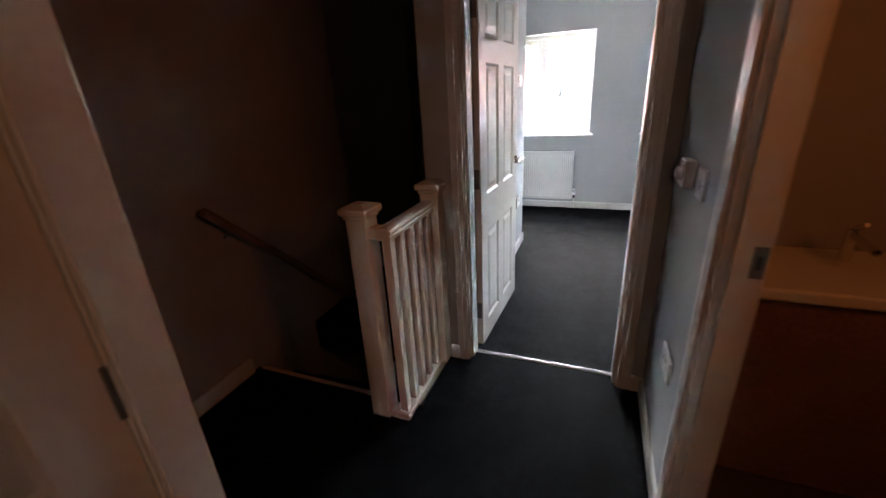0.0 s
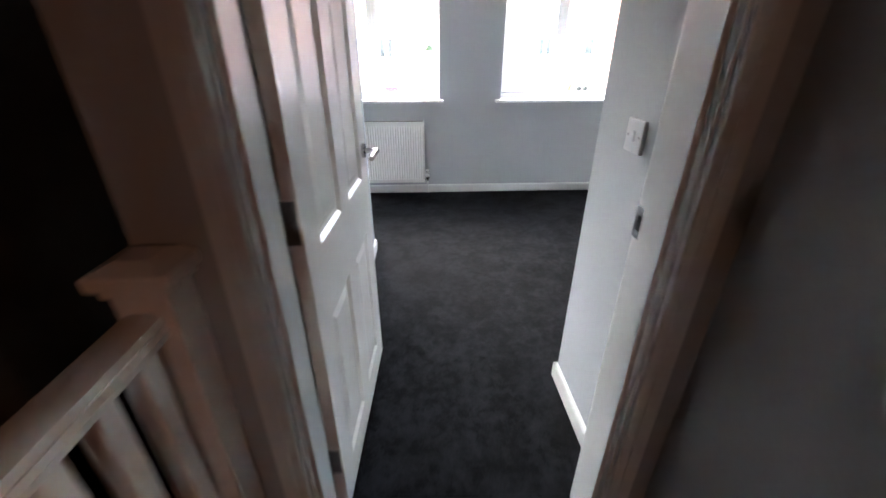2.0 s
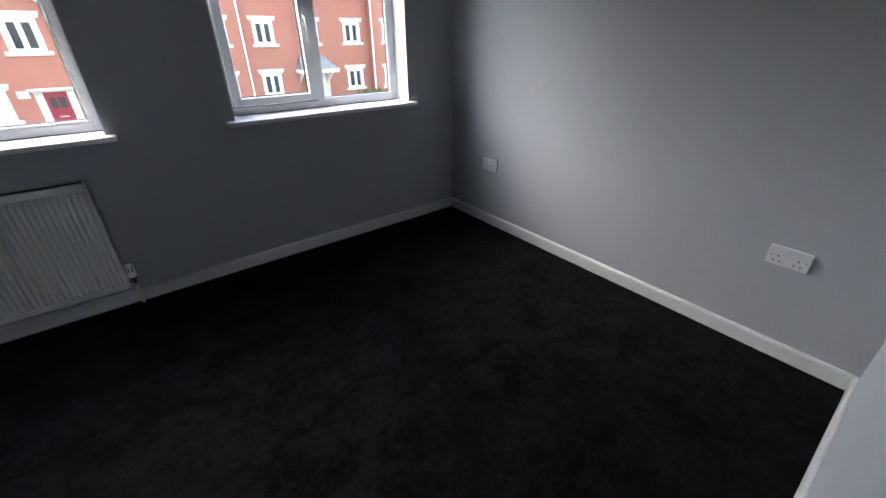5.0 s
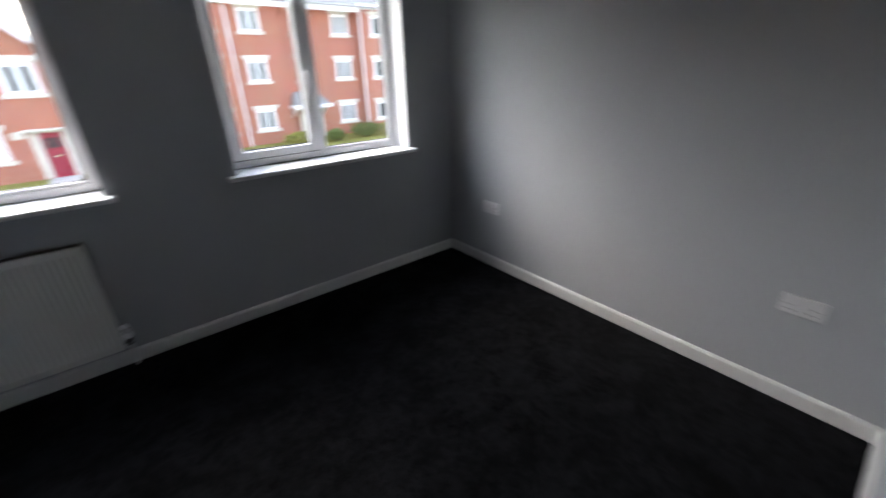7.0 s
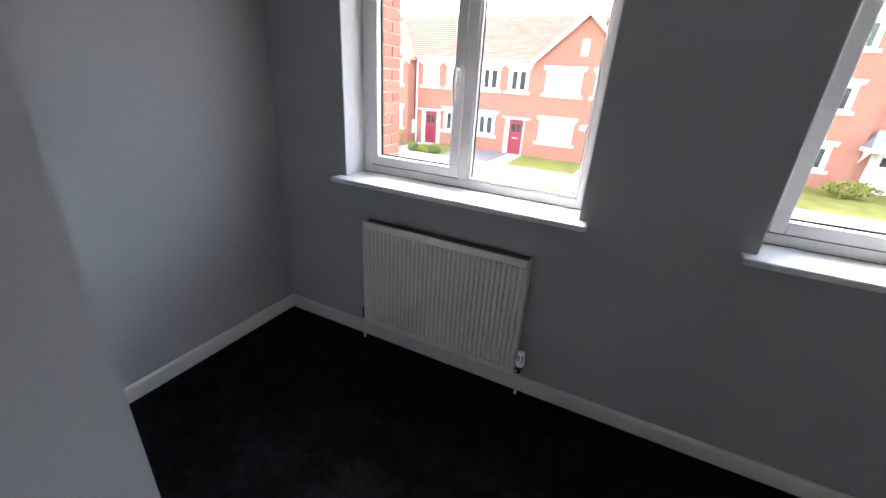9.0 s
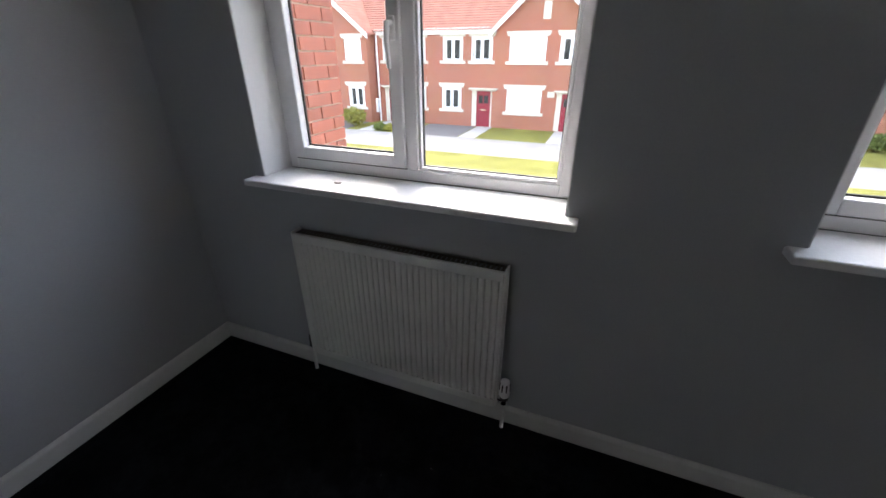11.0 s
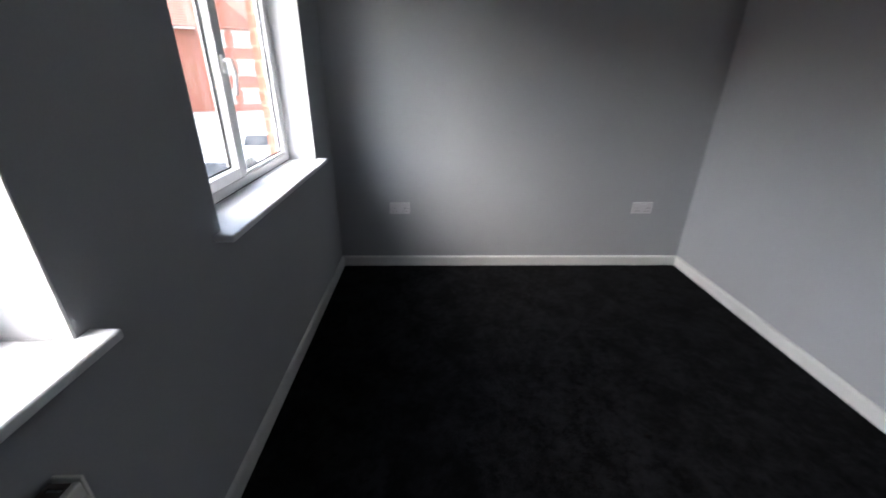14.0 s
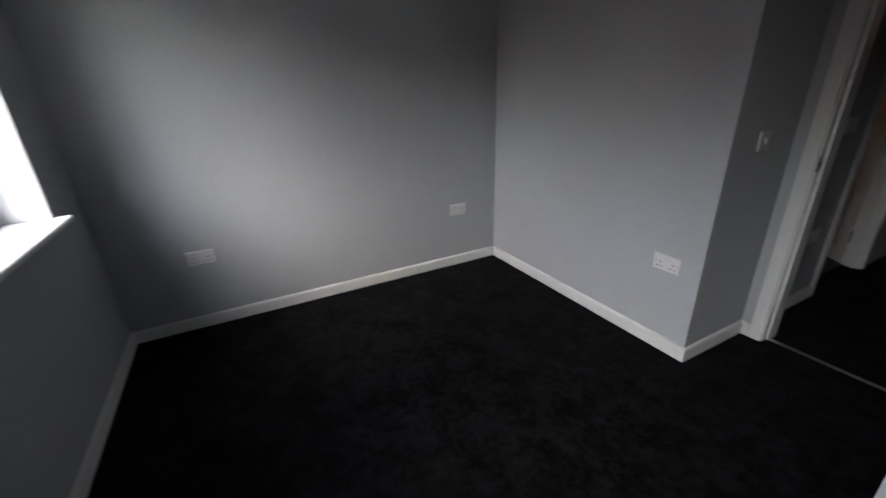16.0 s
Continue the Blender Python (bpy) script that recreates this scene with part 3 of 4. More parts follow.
    sl = extrude([(L, N), (R, N), (R, WY - 0.001), (x1 - 0.001, WY - 0.001), (x1 - 0.001, y0 + 0.002), (x0 + 0.001, y0 + 0.002), (x0 + 0.001, WY - 0.001), (L, WY - 0.001)], "z", WZ0, z0)
    rim = [e for e in sl.edges if all(abs(v.co.y - N) < 1e-4 or v.co.x < x0 - 0.01 or v.co.x > x1 + 0.01 for v in e.verts) and not all(v.co.y > N + 0.01 for v in e.verts)]
    bmesh.ops.bevel(sl, geom=rim, offset=0.007, segments=3, affect='EDGES', profile=0.5)
    part("window_sill", sl, SILL, w, "white painted window board")
    jt = bmesh.new()
    box(jt, x0 + 0.006, y0 - 0.0022, z0 - 0.001, x1 - 0.006, y0 + 0.001, z0 + 0.0018)
    part("joint", jt, SEAL, w, "dark open joint behind the window board")
    ck = bmesh.new()
    for k in range(9):
        ya, yb = WY + 0.040 + 0.012 * k, WY + 0.040 + 0.012 * (k + 1)
        xa = x1 - 0.0065 - 0.0025 * abs(math.sin(k * 1.9))
        box(ck, xa, ya, z0 - 0.001, xa + 0.0016, yb, z0 + 0.0007)
    part("crack", ck, SEAL, w, "hairline crack along the plaster")
    # white painted reveals
    for q in ((x0, z0 + 0.001, x0 + 0.004, z1), (x1 - 0.004, z0 + 0.001, x1, z1), (x0 + 0.004, z1 - 0.004, x1 - 0.004, z1)):
        part("reveal", a_box(q[0], WY + 0.0015, q[1], q[2], y0 - 0.0005, q[3]), REVEAL, w, "white painted plaster reveal")
    # outer brick reveal and sill
    o = bmesh.new()
    box(o, x0 - 0.05, y1 + 0.005, z0 - 0.07, x1 + 0.05, OUT + 0.05, z0 - 0.004, 0.006)
    part("outer_sill", o, STONE, w, "cream stone outer sill")
    return w


def paint_flake(x, y):
    """A small curled chip of dry paint."""
    bm = bmesh.new()
    rim = [(0.017, 0.0, 0.003), (0.009, 0.006, 0.001), (-0.004, 0.007, 0.0005), (-0.016, 0.003, 0.003), (-0.012, -0.004, 0.001), (0.006, -0.006, 0.0)]
    top = [bm.verts.new((u, v, h + 0.0016)) for u, v, h in rim]
    low = [bm.verts.new((u, v, h)) for u, v, h in rim]
    bm.faces.new(top), bm.faces.new(low[::-1])
    for i in range(6):
        bm.faces.new((low[i], low[(i + 1) % 6], top[(i + 1) % 6], top[i]))
    ob = solid("paint_flake", bm, GRILLE)
    ob.matrix_basis = pose(x, y, WZ0 + 0.0255, 0, 0, 12)
    tagged(ob, "small dark flake of dirt on the window board", "debris")


paint_flake(-0.745, 5.30)
room_window("window_1", *WIN_L, "white plastic two-light window with a casement above the radiator")
room_window("window_2", *WIN_R, "white plastic two-light window with a casement and white sill")
ob = panel(bmesh.new(), "x", LX - 0.12, RX + 3.0, -2.8, 3.2, OUT - 0.10, OUT, [(WIN_L[0] - 0.0, WIN_L[1] + 0.0, WZ0 - 0.06, WZ1), (WIN_R[0] - 0.0, WIN_R[1] + 0.0, WZ0 - 0.06, WZ1)])
structure("outer_brick_wall", ob, FARBRICK, "red brick outer face of the house", "wall")


# ---- radiator ----
rad = thing("radiator", pose(-0.503, WY, 0.118), "white ribbed panel radiator under the window", "radiator")
RW, RH, RY = 0.416, 0.590, -0.064
bm = bmesh.new()
n, pts = 34, []
pitch = (2 * RW - 0.024) / n
pts.append((-RW, RY))
for i in range(n):
    a = -RW + 0.012 + pitch * i
    pts += [(a + 0.02 * pitch, RY + 0.009), (a + 0.08 * pitch, RY + 0.009), (a + 0.22 * pitch, RY + 0.0025), (a + 0.40 * pitch, RY), (a + 0.62 * pitch, RY), (a + 0.80 * pitch, RY + 0.0025), (a + 0.94 * pitch, RY + 0.009)]
pts += [(RW, RY), (RW, RY + 0.014), (-RW, RY + 0.014)]
pn = extrude(pts, "z", 0.035, RH - 0.035)
for z0, z1 in ((0.0, 0.036), (RH - 0.036, RH)):
    box(pn, -RW, RY - 0.001, z0, RW, RY + 0.014, z1, 0.004)
part("front_panel", pn, RADM, rad, "ribbed enamelled steel panel")
fin = bmesh.new()
for i in range(40):
    x = -RW + 0.02 + i * (2 * RW - 0.04) / 39
    box(fin, x - 0.0006, RY + 0.015, 0.03, x + 0.0006, RY + 0.036, RH - 0.03)
box(fin, -RW + 0.01, RY + 0.0145, 0.02, RW - 0.01, RY + 0.0155, RH - 0.02)
part("convector", fin, DARKST, rad, "grey steel convector fins")
for s in (-1, 1):
    part("side_panel", a_box(s * (RW + 0.005) - 0.0035, RY - 0.001, 0.006, s * (RW + 0.005) + 0.0035, RY + 0.054, RH + 0.006, bevel=0.003), RADM, rad, "rounded end panel")
gr = bmesh.new()
box(gr, -RW + 0.003, RY + 0.0145, RH - 0.006, RW - 0.003, RY + 0.018, RH - 0.001)
box(gr, -RW + 0.003, RY + 0.048, RH - 0.006, RW - 0.003, RY + 0.054, RH - 0.001)
for i in range(48):
    x = -RW + 0.008 + i * (2 * RW - 0.016) / 47
    box(gr, x - 0.005, RY + 0.018, RH - 0.006, x + 0.005, RY + 0.048, RH - 0.002)
part("top_grille", gr, GRILLE, rad, "brown slotted top grille")
for s in (-0.25, 0.25):
    part("bracket", a_box(s - 0.015, RY + 0.037, 0.08, s + 0.015, 0, RH - 0.08), RADM, rad)
# thermostatic valve and its pipe
v = bmesh.new()
rings = []
for z, r, notch in ((0.054, 0.017, 0.0), (0.059, 0.0195, 0.0), (0.062, 0.020, 0.003), (0.106, 0.0195, 0.003), (0.112, 0.0185, 0.0), (0.126, 0.016, 0.0), (0.131, 0.010, 0.0)):
    rings.append([v.verts.new((RW + 0.032 + (r - notch * (k % 4 == 0)) * math.cos(k * math.tau / 48), RY + 0.02 + (r - notch * (k % 4 == 0)) * math.sin(k * math.tau / 48), z)) for k in range(48)])
for r0, r1 in zip(rings, rings[1:]):
    for k in range(48):
        v.faces.new((r0[k], r0[(k + 1) % 48], r1[(k + 1) % 48], r1[k]))
v.faces.new(rings[0][::-1]), v.faces.new(rings[-1])
tv = part("thermostatic_valve", v, UPVC, rad, "white thermostatic valve head", smooth=True)
b = bmesh.new()
rod(b, (RW + 0.032, RY + 0.02, 0.015), (RW + 0.032, RY + 0.02, 0.062), 0.0125)
rod(b, (RW - 0.002, RY + 0.02, 0.035), (RW + 0.032, RY + 0.02, 0.035), 0.011)
part("valve_body", b, CHROME, tv, "chrome valve body", smooth=True)
part("collar", rod(bmesh.new(), (RW + 0.032, RY + 0.02, 0.038), (RW + 0.032, RY + 0.02, 0.056), 0.0165, n=20), DARKP, tv, "black valve collar", smooth=True)
part("pipe", rod(bmesh.new(), (RW + 0.032, RY + 0.02, -0.115), (RW + 0.032, RY + 0.02, 0.02), 0.0075), GLOSS, rad, "white painted pipe", smooth=True)
b = bmesh.new()
rod(b, (-RW - 0.022, RY + 0.02, 0.018), (-RW - 0.022, RY + 0.02, 0.075), 0.0125, 0.010)
rod(b, (-RW + 0.002, RY + 0.02, 0.035), (-RW - 0.022, RY + 0.02, 0.035), 0.011)
part("lockshield_valve", b, DARKP, rad, "black lockshield valve cap", smooth=True)
for k in range(7):
    an = math.tau * (k / 7 - 0.3)
    cx, cy = RW + 0.032 + 0.0175 * math.cos(an), RY + 0.02 + 0.0175 * math.sin(an)
    part("vent_slot", a_box(cx - 0.0026, cy - 0.0026, 0.086, cx + 0.0026, cy + 0.0026, 0.118), DARKP, tv)
part("pipe", rod(bmesh.new(), (-RW - 0.022, RY + 0.02, -0.115), (-RW - 0.022, RY + 0.02, 0.02), 0.0075), GLOSS, rad, smooth=True)


# ---- switches and sockets, built on the plane y = 0 facing -y ----
def plate(t, w, h, d=0.011):
    return part("plate", a_box(-w / 2, -d, -h / 2, w / 2, 0, h / 2, bevel=0.003), PLAS, t)


def screws(t, s, d=0.0115):
    for x in (-s, s):
        part("screw", rod(bmesh.new(), (x, 0, 0), (x, -d - 0.0005, 0), 0.0032, n=10), DARKST, t)


def double_socket(m, label):
    t = thing("wall_socket", m, label, "socket", "double sockets on the walls")
    plate(t, 0.147, 0.087)
    for s in (-0.036, 0.036):
        for x, z, w, h in ((0, 0.004, 0.0055, 0.009), (-0.011, -0.019, 0.008, 0.005), (0.011, -0.019, 0.008, 0.005)):
            part("pin_hole", a_box(s + x - w / 2, -0.0118, z - h / 2 - 0.004, s + x + w / 2, -0.0105, z + h / 2 - 0.004), DARKP, t)
    for s in (-0.013, 0.013):
        part("rocker", a_box(s - 0.0095, -0.0150, 0.012, s + 0.0095, -0.010, 0.031, bevel=0.002), PLAS, t)
    screws(t, 0.06)
    return t


def light_switch(m, label, gangs=1):
    t = thing("light_switch", m, label, "light switch", "switches on the walls")
    plate(t, 0.087, 0.087)
    for g in range(gangs):
        x = (g - (gangs - 1) / 2) * 0.018
        part("rocker", a_box(x - 0.008, -0.0160, -0.014, x + 0.008, -0.010, 0.014, bevel=0.003), PLAS, t)
    screws(t, 0.030)
    return t


EAST, WESTF, SOUTHF = -90, 90, 180
double_socket(pose(RX, 4.820, 0.466, 0, 0, EAST), "white double socket low on the wall by the window corner")
double_socket(pose(RX, 3.012, 0.473, 0, 0, EAST), "white double socket low on the wall by the back corner")
double_socket(pose(0.650, BY, 0.498, 0, 0, SOUTHF), "white double socket low on the wall beside the passage")
double_socket(pose(SX, 3.695, 0.462, 0, 0, WESTF), "white double socket low on the stairwell box")
double_socket(pose(PX, 1.532, 0.480, 0, 0, EAST), "white double socket low on the landing wall")
light_switch(pose(PX, 2.398, 1.108, 0, 0, EAST), "white single light switch inside the bedroom door")
light_switch(pose(PX, 1.497, 1.122, 0, 0, EAST), "white double light switch on the landing wall", 2)
t = thing("wall_timer_switch", pose(PX, 1.652, 1.125, 0, 0, EAST), "white box with a round push knob on the landing wall", "timer switch")
part("box", a_box(-0.043, -0.034, -0.043, 0.043, 0, 0.043, bevel=0.004), PLAS, t)
part("collar", rod(bmesh.new(), (0, -0.034, 0), (0, -0.037, 0), 0.026, n=32), PLAS, t, smooth=True)
kb = bmesh.new()
rod(kb, (0, -0.036, 0), (0, -0.048, 0), 0.022, 0.020, n=32)
bmesh.ops.create_uvsphere(kb, u_segments=24, v_segments=12, radius=0.02, matrix=Matrix.Translation((0, -0.047, 0)) @ Matrix.Diagonal((1, 0.35, 1, 1)))
part("knob", kb, PLAS, t, "round white push knob", smooth=True)
t = thing("aerial_and_phone_outlet", pose(SX, 3.645, 1.475, 0, 0, WESTF), "two white outlet plates side by side, high on the wall", "outlet")
for s, w in ((-0.046, 0.086), (0.046, 0.086)):
    part("plate", a_box(s - w / 2, -0.012, -0.043, s + w / 2, 0, 0.043, bevel=0.003), PLAS, t)
for x, z, w, h in ((0, 0.004, 0.0055, 0.009), (-0.011, -0.019, 0.008, 0.005), (0.011, -0.019, 0.008, 0.005)):
    part("pin_hole", a_box(-0.046 + x - w / 2, -0.0128, z - h / 2 - 0.008, -0.046 + x + w / 2, -0.0115, z + h / 2 - 0.008), DARKP, t)
part("rocker", a_box(-0.056, -0.0155, 0.010, -0.036, -0.011, 0.032, bevel=0.002), PLAS, t)
part("jack", a_box(0.039, -0.0132, -0.004, 0.053, -0.0115, 0.012), DARKP, t, "square black phone jack")
for x in (-0.076, -0.016, 0.016, 0.076):
    part("screw", rod(bmesh.new(), (x, -0.011, 0.0), (x, -0.0128, 0.0), 0.003, n=8), DARKST, t)

# bathroom: washstand with a tap, and an unseen warm light for the landing
wash = thing("washstand", pose(1.02, 1.62, 0), "brown washstand with a pale top in the bathroom", "washstand")
part("cabinet", a_box(-0.40, -0.02, 0.0, 0.40, 0.375, 0.74, bevel=0.004), BROWNRAIL, wash)
part("top", a_box(-0.43, -0.05, 0.741, 0.43, 0.378, 0.785, bevel=0.012, seg=3), RADM, wash, "pale rounded top")
tp = bmesh.new()
rod(tp, (0, 0.25, 0.785), (0, 0.25, 0.90), 0.017)
rod(tp, (0, 0.26, 0.885), (0, 0.10, 0.87), 0.012)
rod(tp, (0, 0.25, 0.90), (0.0, 0.19, 0.935), 0.008)
part("tap", tp, CHROME, wash, "chrome mixer tap", smooth=True)
# added warm light, its source out of view, aimed through the doorway at the stairwell
bl = bpy.data.lights.new("unseen_bathroom_light", 'AREA')
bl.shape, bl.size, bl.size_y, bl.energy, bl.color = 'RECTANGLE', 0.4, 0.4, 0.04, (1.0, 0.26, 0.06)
new("unseen_bathroom_light", bl).matrix_world = look((1.55, 0.60, 1.85), (-1.53, 1.6, 1.5))


# added fill lamp behind the landing, brightens the newel and the door wall
bb = bpy.data.lights.new("landing_fill_lamp", 'AREA')
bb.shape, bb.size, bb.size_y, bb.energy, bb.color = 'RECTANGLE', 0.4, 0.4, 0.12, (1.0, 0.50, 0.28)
new("landing_fill_lamp", bb).matrix_world = look((0.25, -2.6, 1.9), (-0.6, 1.7, 1.0))


# ---- outside ----
G = -2.78
structure("ground", a_box(-400, 5.7, G - 0.5, 500, 900, G - 0.12), FIELD, "green fields reaching the horizon", "ground")
structure("garden_ground", a_box(-60, 5.61, G - 0.3, 80, 9.0, G + 0.02), GRASS, "front lawn under the windows", "lawn")
structure("road", a_box(-80, 9.2, G - 0.3, 120, 17.7, G - 0.06), ROADM, "pale worn road surface", "road")
structure("kerb_near", a_box(-80, 9.0, G - 0.3, 120, 9.2, G + 0.04, bevel=0.02), KERBM, "pale concrete kerb", "kerb")
structure("kerb_far", a_box(-60, 17.7, G - 0.3, 17, 17.9, G + 0.04, bevel=0.02), KERBM, "pale concrete kerb", "kerb")
structure("verge", a_box(-60, 17.9, G - 0.3, 17, 20.9, G + 0.05), GRASS, "mown grass verge beside the road", "verge")
structure("pavement", a_box(-60, 20.9, G - 0.3, 19, 24.4, G + 0.04), PAVE, "grey tarmac pavement", "pavement")
structure("front_gardens", a_box(-60, 24.4, G - 0.3, 23, 40.0, G + 0.03), GRASS, "front lawns of the houses opposite", "lawn")
structure("side_road", a_box(17, 17.7, G - 0.3, 38, 60, G - 0.055), ROADM, "pale side road between the flats", "road")
structure("far_pavement", a_box(38, 14, G - 0.3, 90, 60, G + 0.03), PAVE, "pavement before the far flats", "pavement")
for x0, x1 in ((-10.2, -7.2), (-16.8, -14.2)):
    structure("drive", a_box(x0, 24.4, G - 0.1, x1, 27.95, G + 0.045), DRIVE, "dark tarmac drive before a house", "drive")
for x0, x1 in ((-7.1, -6.2), (-2.5, -1.4), (-13.3, -12.3)):
    structure("garden_path", a_box(x0, 24.4, G - 0.1, x1, 27.95, G + 0.05), KERBM, "pale paved path to a front door", "path")


def far_window(house, x, z, w, h, y, lights=2, pane=None):
    """A white window with a stone head with splayed ends and a stone sill, in an opening of a far facade that faces -y."""
    F, T, M = 0.10, 0.16, 0.09
    t = part("window", a_box(x, y + 0.06, z, x + F, y + 0.13, z + h), UPVC, house, "white framed window with stone head and sill")
    f = bmesh.new()
    box(f, x + w - F, y + 0.06, z, x + w, y + 0.13, z + h)
    box(f, x + F, y + 0.06, z, x + w - F, y + 0.13, z + F), box(f, x + F, y + 0.06, z + h - T, x + w - F, y + 0.13, z + h)
    lw = (w - 2 * F) / lights
    for i in range(1, lights):
        box(f, x + F + lw * i - M, y + 0.06, z + F, x + F + lw * i + M, y + 0.13, z + h - T)
    part("frame", f, UPVC, t)
    for i in range(lights):
        part("pane", a_box(x + F + lw * i, y + 0.10, z + F, x + F + lw * (i + 1), y + 0.11, z + h - T), pane or FARGLASS, t)
        if pane is None and w < 1.7:
            part("curtain", a_box(x + F + lw * i + (lw * 0.74 if i else 0.02), y + 0.094, z + F, x + F + lw * i + (lw - 0.02 if i else lw * 0.27), y + 0.099, z + h - T), BLIND, t, "pale curtain behind the glass")
    hd = extrude([(x - 0.12, z + h), (x + w + 0.12, z + h), (x + w + 0.2, z + h + 0.24), (x - 0.2, z + h + 0.24)], "y", y - 0.03, y + 0.12)
    part("stone_head", hd, STONE, t, "cream stone head")
    part("stone_sill", a_box(x - 0.16, y - 0.07, z - 0.17, x + w + 0.16, y + 0.12, z), STONE, t, "cream stone sill")


def far_door(house, x, z, w, h, y, mat, label):
    d = part("door", a_box(x, y + 0.05, z, x + w, y + 0.11, z + h, bevel=0.01), mat, house, label)
    for a in (0.2, 0.62):
        for b in (0.12, 0.56):
            part("door_panel", a_box(x + w * b, y + 0.035, z + h * a - 0.2, x + w * (b + 0.32), y + 0.052, z + h * a + 0.36, bevel=0.01), mat, d)
    for b in (0.16, 0.54):
        part("door_light", a_box(x + w * b, y + 0.028, z + h * 0.66, x + w * (b + 0.30), y + 0.036, z + h * 0.88, bevel=0.003), FARGLASS, d, "dark glazed upper panel")
    part("letterbox", a_box(x + w * 0.3, y + 0.03, z + h * 0.46, x + w * 0.7, y + 0.052, z + h * 0.49), CHROME, d)
    f = bmesh.new()
    box(f, x - 0.28, y + 0.02, z, x, y + 0.10, z + h + 0.06), box(f, x + w, y + 0.02, z, x + w + 0.28, y + 0.10, z + h + 0.06), box(f, x, y + 0.02, z + h, x + w, y + 0.10, z + h + 0.06)
    part("door_surround", f, STONE, house, "white door surround")
    c = bmesh.new()
    box(c, x - 0.42, y - 0.35, z + h + 0.10, x + w + 0.42, y + 0.02, z + h + 0.17, 0.015)
    box(c, x - 0.32, y - 0.2, z + h + 0.03, x + w + 0.32, y + 0.02, z + h + 0.10, 0.01)
    part("door_canopy", c, STONE, house, "white moulded door hood")


def roof_slope(house, x0, x1, y0, z0, y1, z1, mat, courses=16, name="roof"):
    """A slope that rises from y0, z0 to y1, z1, of overlapping courses of tiles."""
    bm = bmesh.new()
    for i in range(courses):
        a, b = i / courses, (i + 1.12) / courses
        ya, yb = y0 + (y1 - y0) * a, y0 + (y1 - y0) * min(b, 1)
        za, zb = z0 + (z1 - z0) * a, z0 + (z1 - z0) * min(b, 1)
        q = extrude([(ya, za - 0.02), (yb, zb - 0.06), (yb, zb), (ya, za + 0.045)], "x", x0, x1)
        me = bpy.data.meshes.new("course")
        q.to_mesh(me), q.free()
        bm.from_mesh(me)
        bpy.data.meshes.remove(me)
    return part(name, bm, mat, house, "red-brown tiled roof slope" if mat is TILE else "grey tiled roof slope")


def holes_of(wins, doors=()):
    return [(x, x + w, z, z + h) for x, z, w, h, *_ in wins] + [(x - 0.28, x + w + 0.28, z, z + h + 0.06) for x, z, w, h in doors]


def facade(house, x0, x1, z1, y, depth, wins, doors, mat=FARBRICK, door_mat=REDDOOR):
    part("front_wall", panel(bmesh.new(), "x", x0, x1, G - 0.1, z1, y, y + 0.14, holes_of(wins, doors)), mat, house, "brick front wall")
    bd = bmesh.new()
    box(bd, x0, y + 0.14, G - 0.1, x1, y + depth, z1)
    part("body_wall", bd, mat, house)
    for wv in wins:
        far_window(house, *wv[:4], y, wv[4], wv[5] if len(wv) > 5 else None)
    for dv in doors:
        far_door(house, *dv, y, door_mat, "crimson front door" if door_mat is REDDOOR else "pale glazed entrance door")


def gutter(house, x0, x1, y, z):
    part("gutter", a_box(x0, y - 0.28, z - 0.06, x1, y - 0.16, z + 0.07, bevel=0.02), UPVC, house, "white gutter")
    part("fascia", a_box(x0, y - 0.16, z - 0.22, x1, y - 0.13, z + 0.06), UPVC, house, "white fascia board")
    part("soffit", a_box(x0, y - 0.13, z - 0.22, x1, y + 0.0, z - 0.19), UPVC, house)


def downpipe(house, x, y, z0, z1):
    part("downpipe", rod(bmesh.new(), (x, y - 0.08, z0), (x, y - 0.08, z1), 0.05, n=10), UPVC, house, "white downpipe")


FY = 28.0
EZ = 2.45
# middle pair of the terrace
mid = thing("terraced_house", pose(0, 0, 0), "red brick terraced houses with crimson doors and tiled roof", "house", "brick houses opposite")
wins = [(-7.65, 0.88, 1.25, 1.22, 2), (-9.4, 0.88, 1.25, 1.22, 2), (-11.7, 0.86, 1.2, 1.22, 2, BLIND), (-13.4, 0.86, 1.2, 1.22, 2, BLIND),
        (-9.45, -1.78, 1.25, 1.22, 2), (-11.75, -1.78, 1.25, 1.22, 2)]
facade(mid, -13.9, -6.3, EZ, FY, 8.0, wins, [(-7.25, G + 0.05, 0.85, 2.0), (-13.1, G + 0.05, 0.85, 2.0)])
roof_slope(mid, -24.0, -6.2, FY - 0.3, EZ, FY + 4.2, 5.3, TILE, 20)
roof_slope(mid, -6.2, -3.2, FY + 0.35, 2.86, FY + 4.2, 5.3, TILE, 17)
part("roof_back", extrude([(FY + 4.2, 5.3), (FY + 8.4, EZ), (FY + 8.4, EZ - 0.2), (FY + 4.2, 5.1)], "x", -24.0, -3.0), TILE, mid)
gutter(mid, -13.8, -6.5, FY, EZ)
downpipe(mid, -13.75, FY, G, EZ)
part("meter_box", a_box(-14.25, FY - 0.28, -2.2, -13.85, FY - 0.02, -1.35, bevel=0.02), UPVC, mid, "white meter box on the wall")


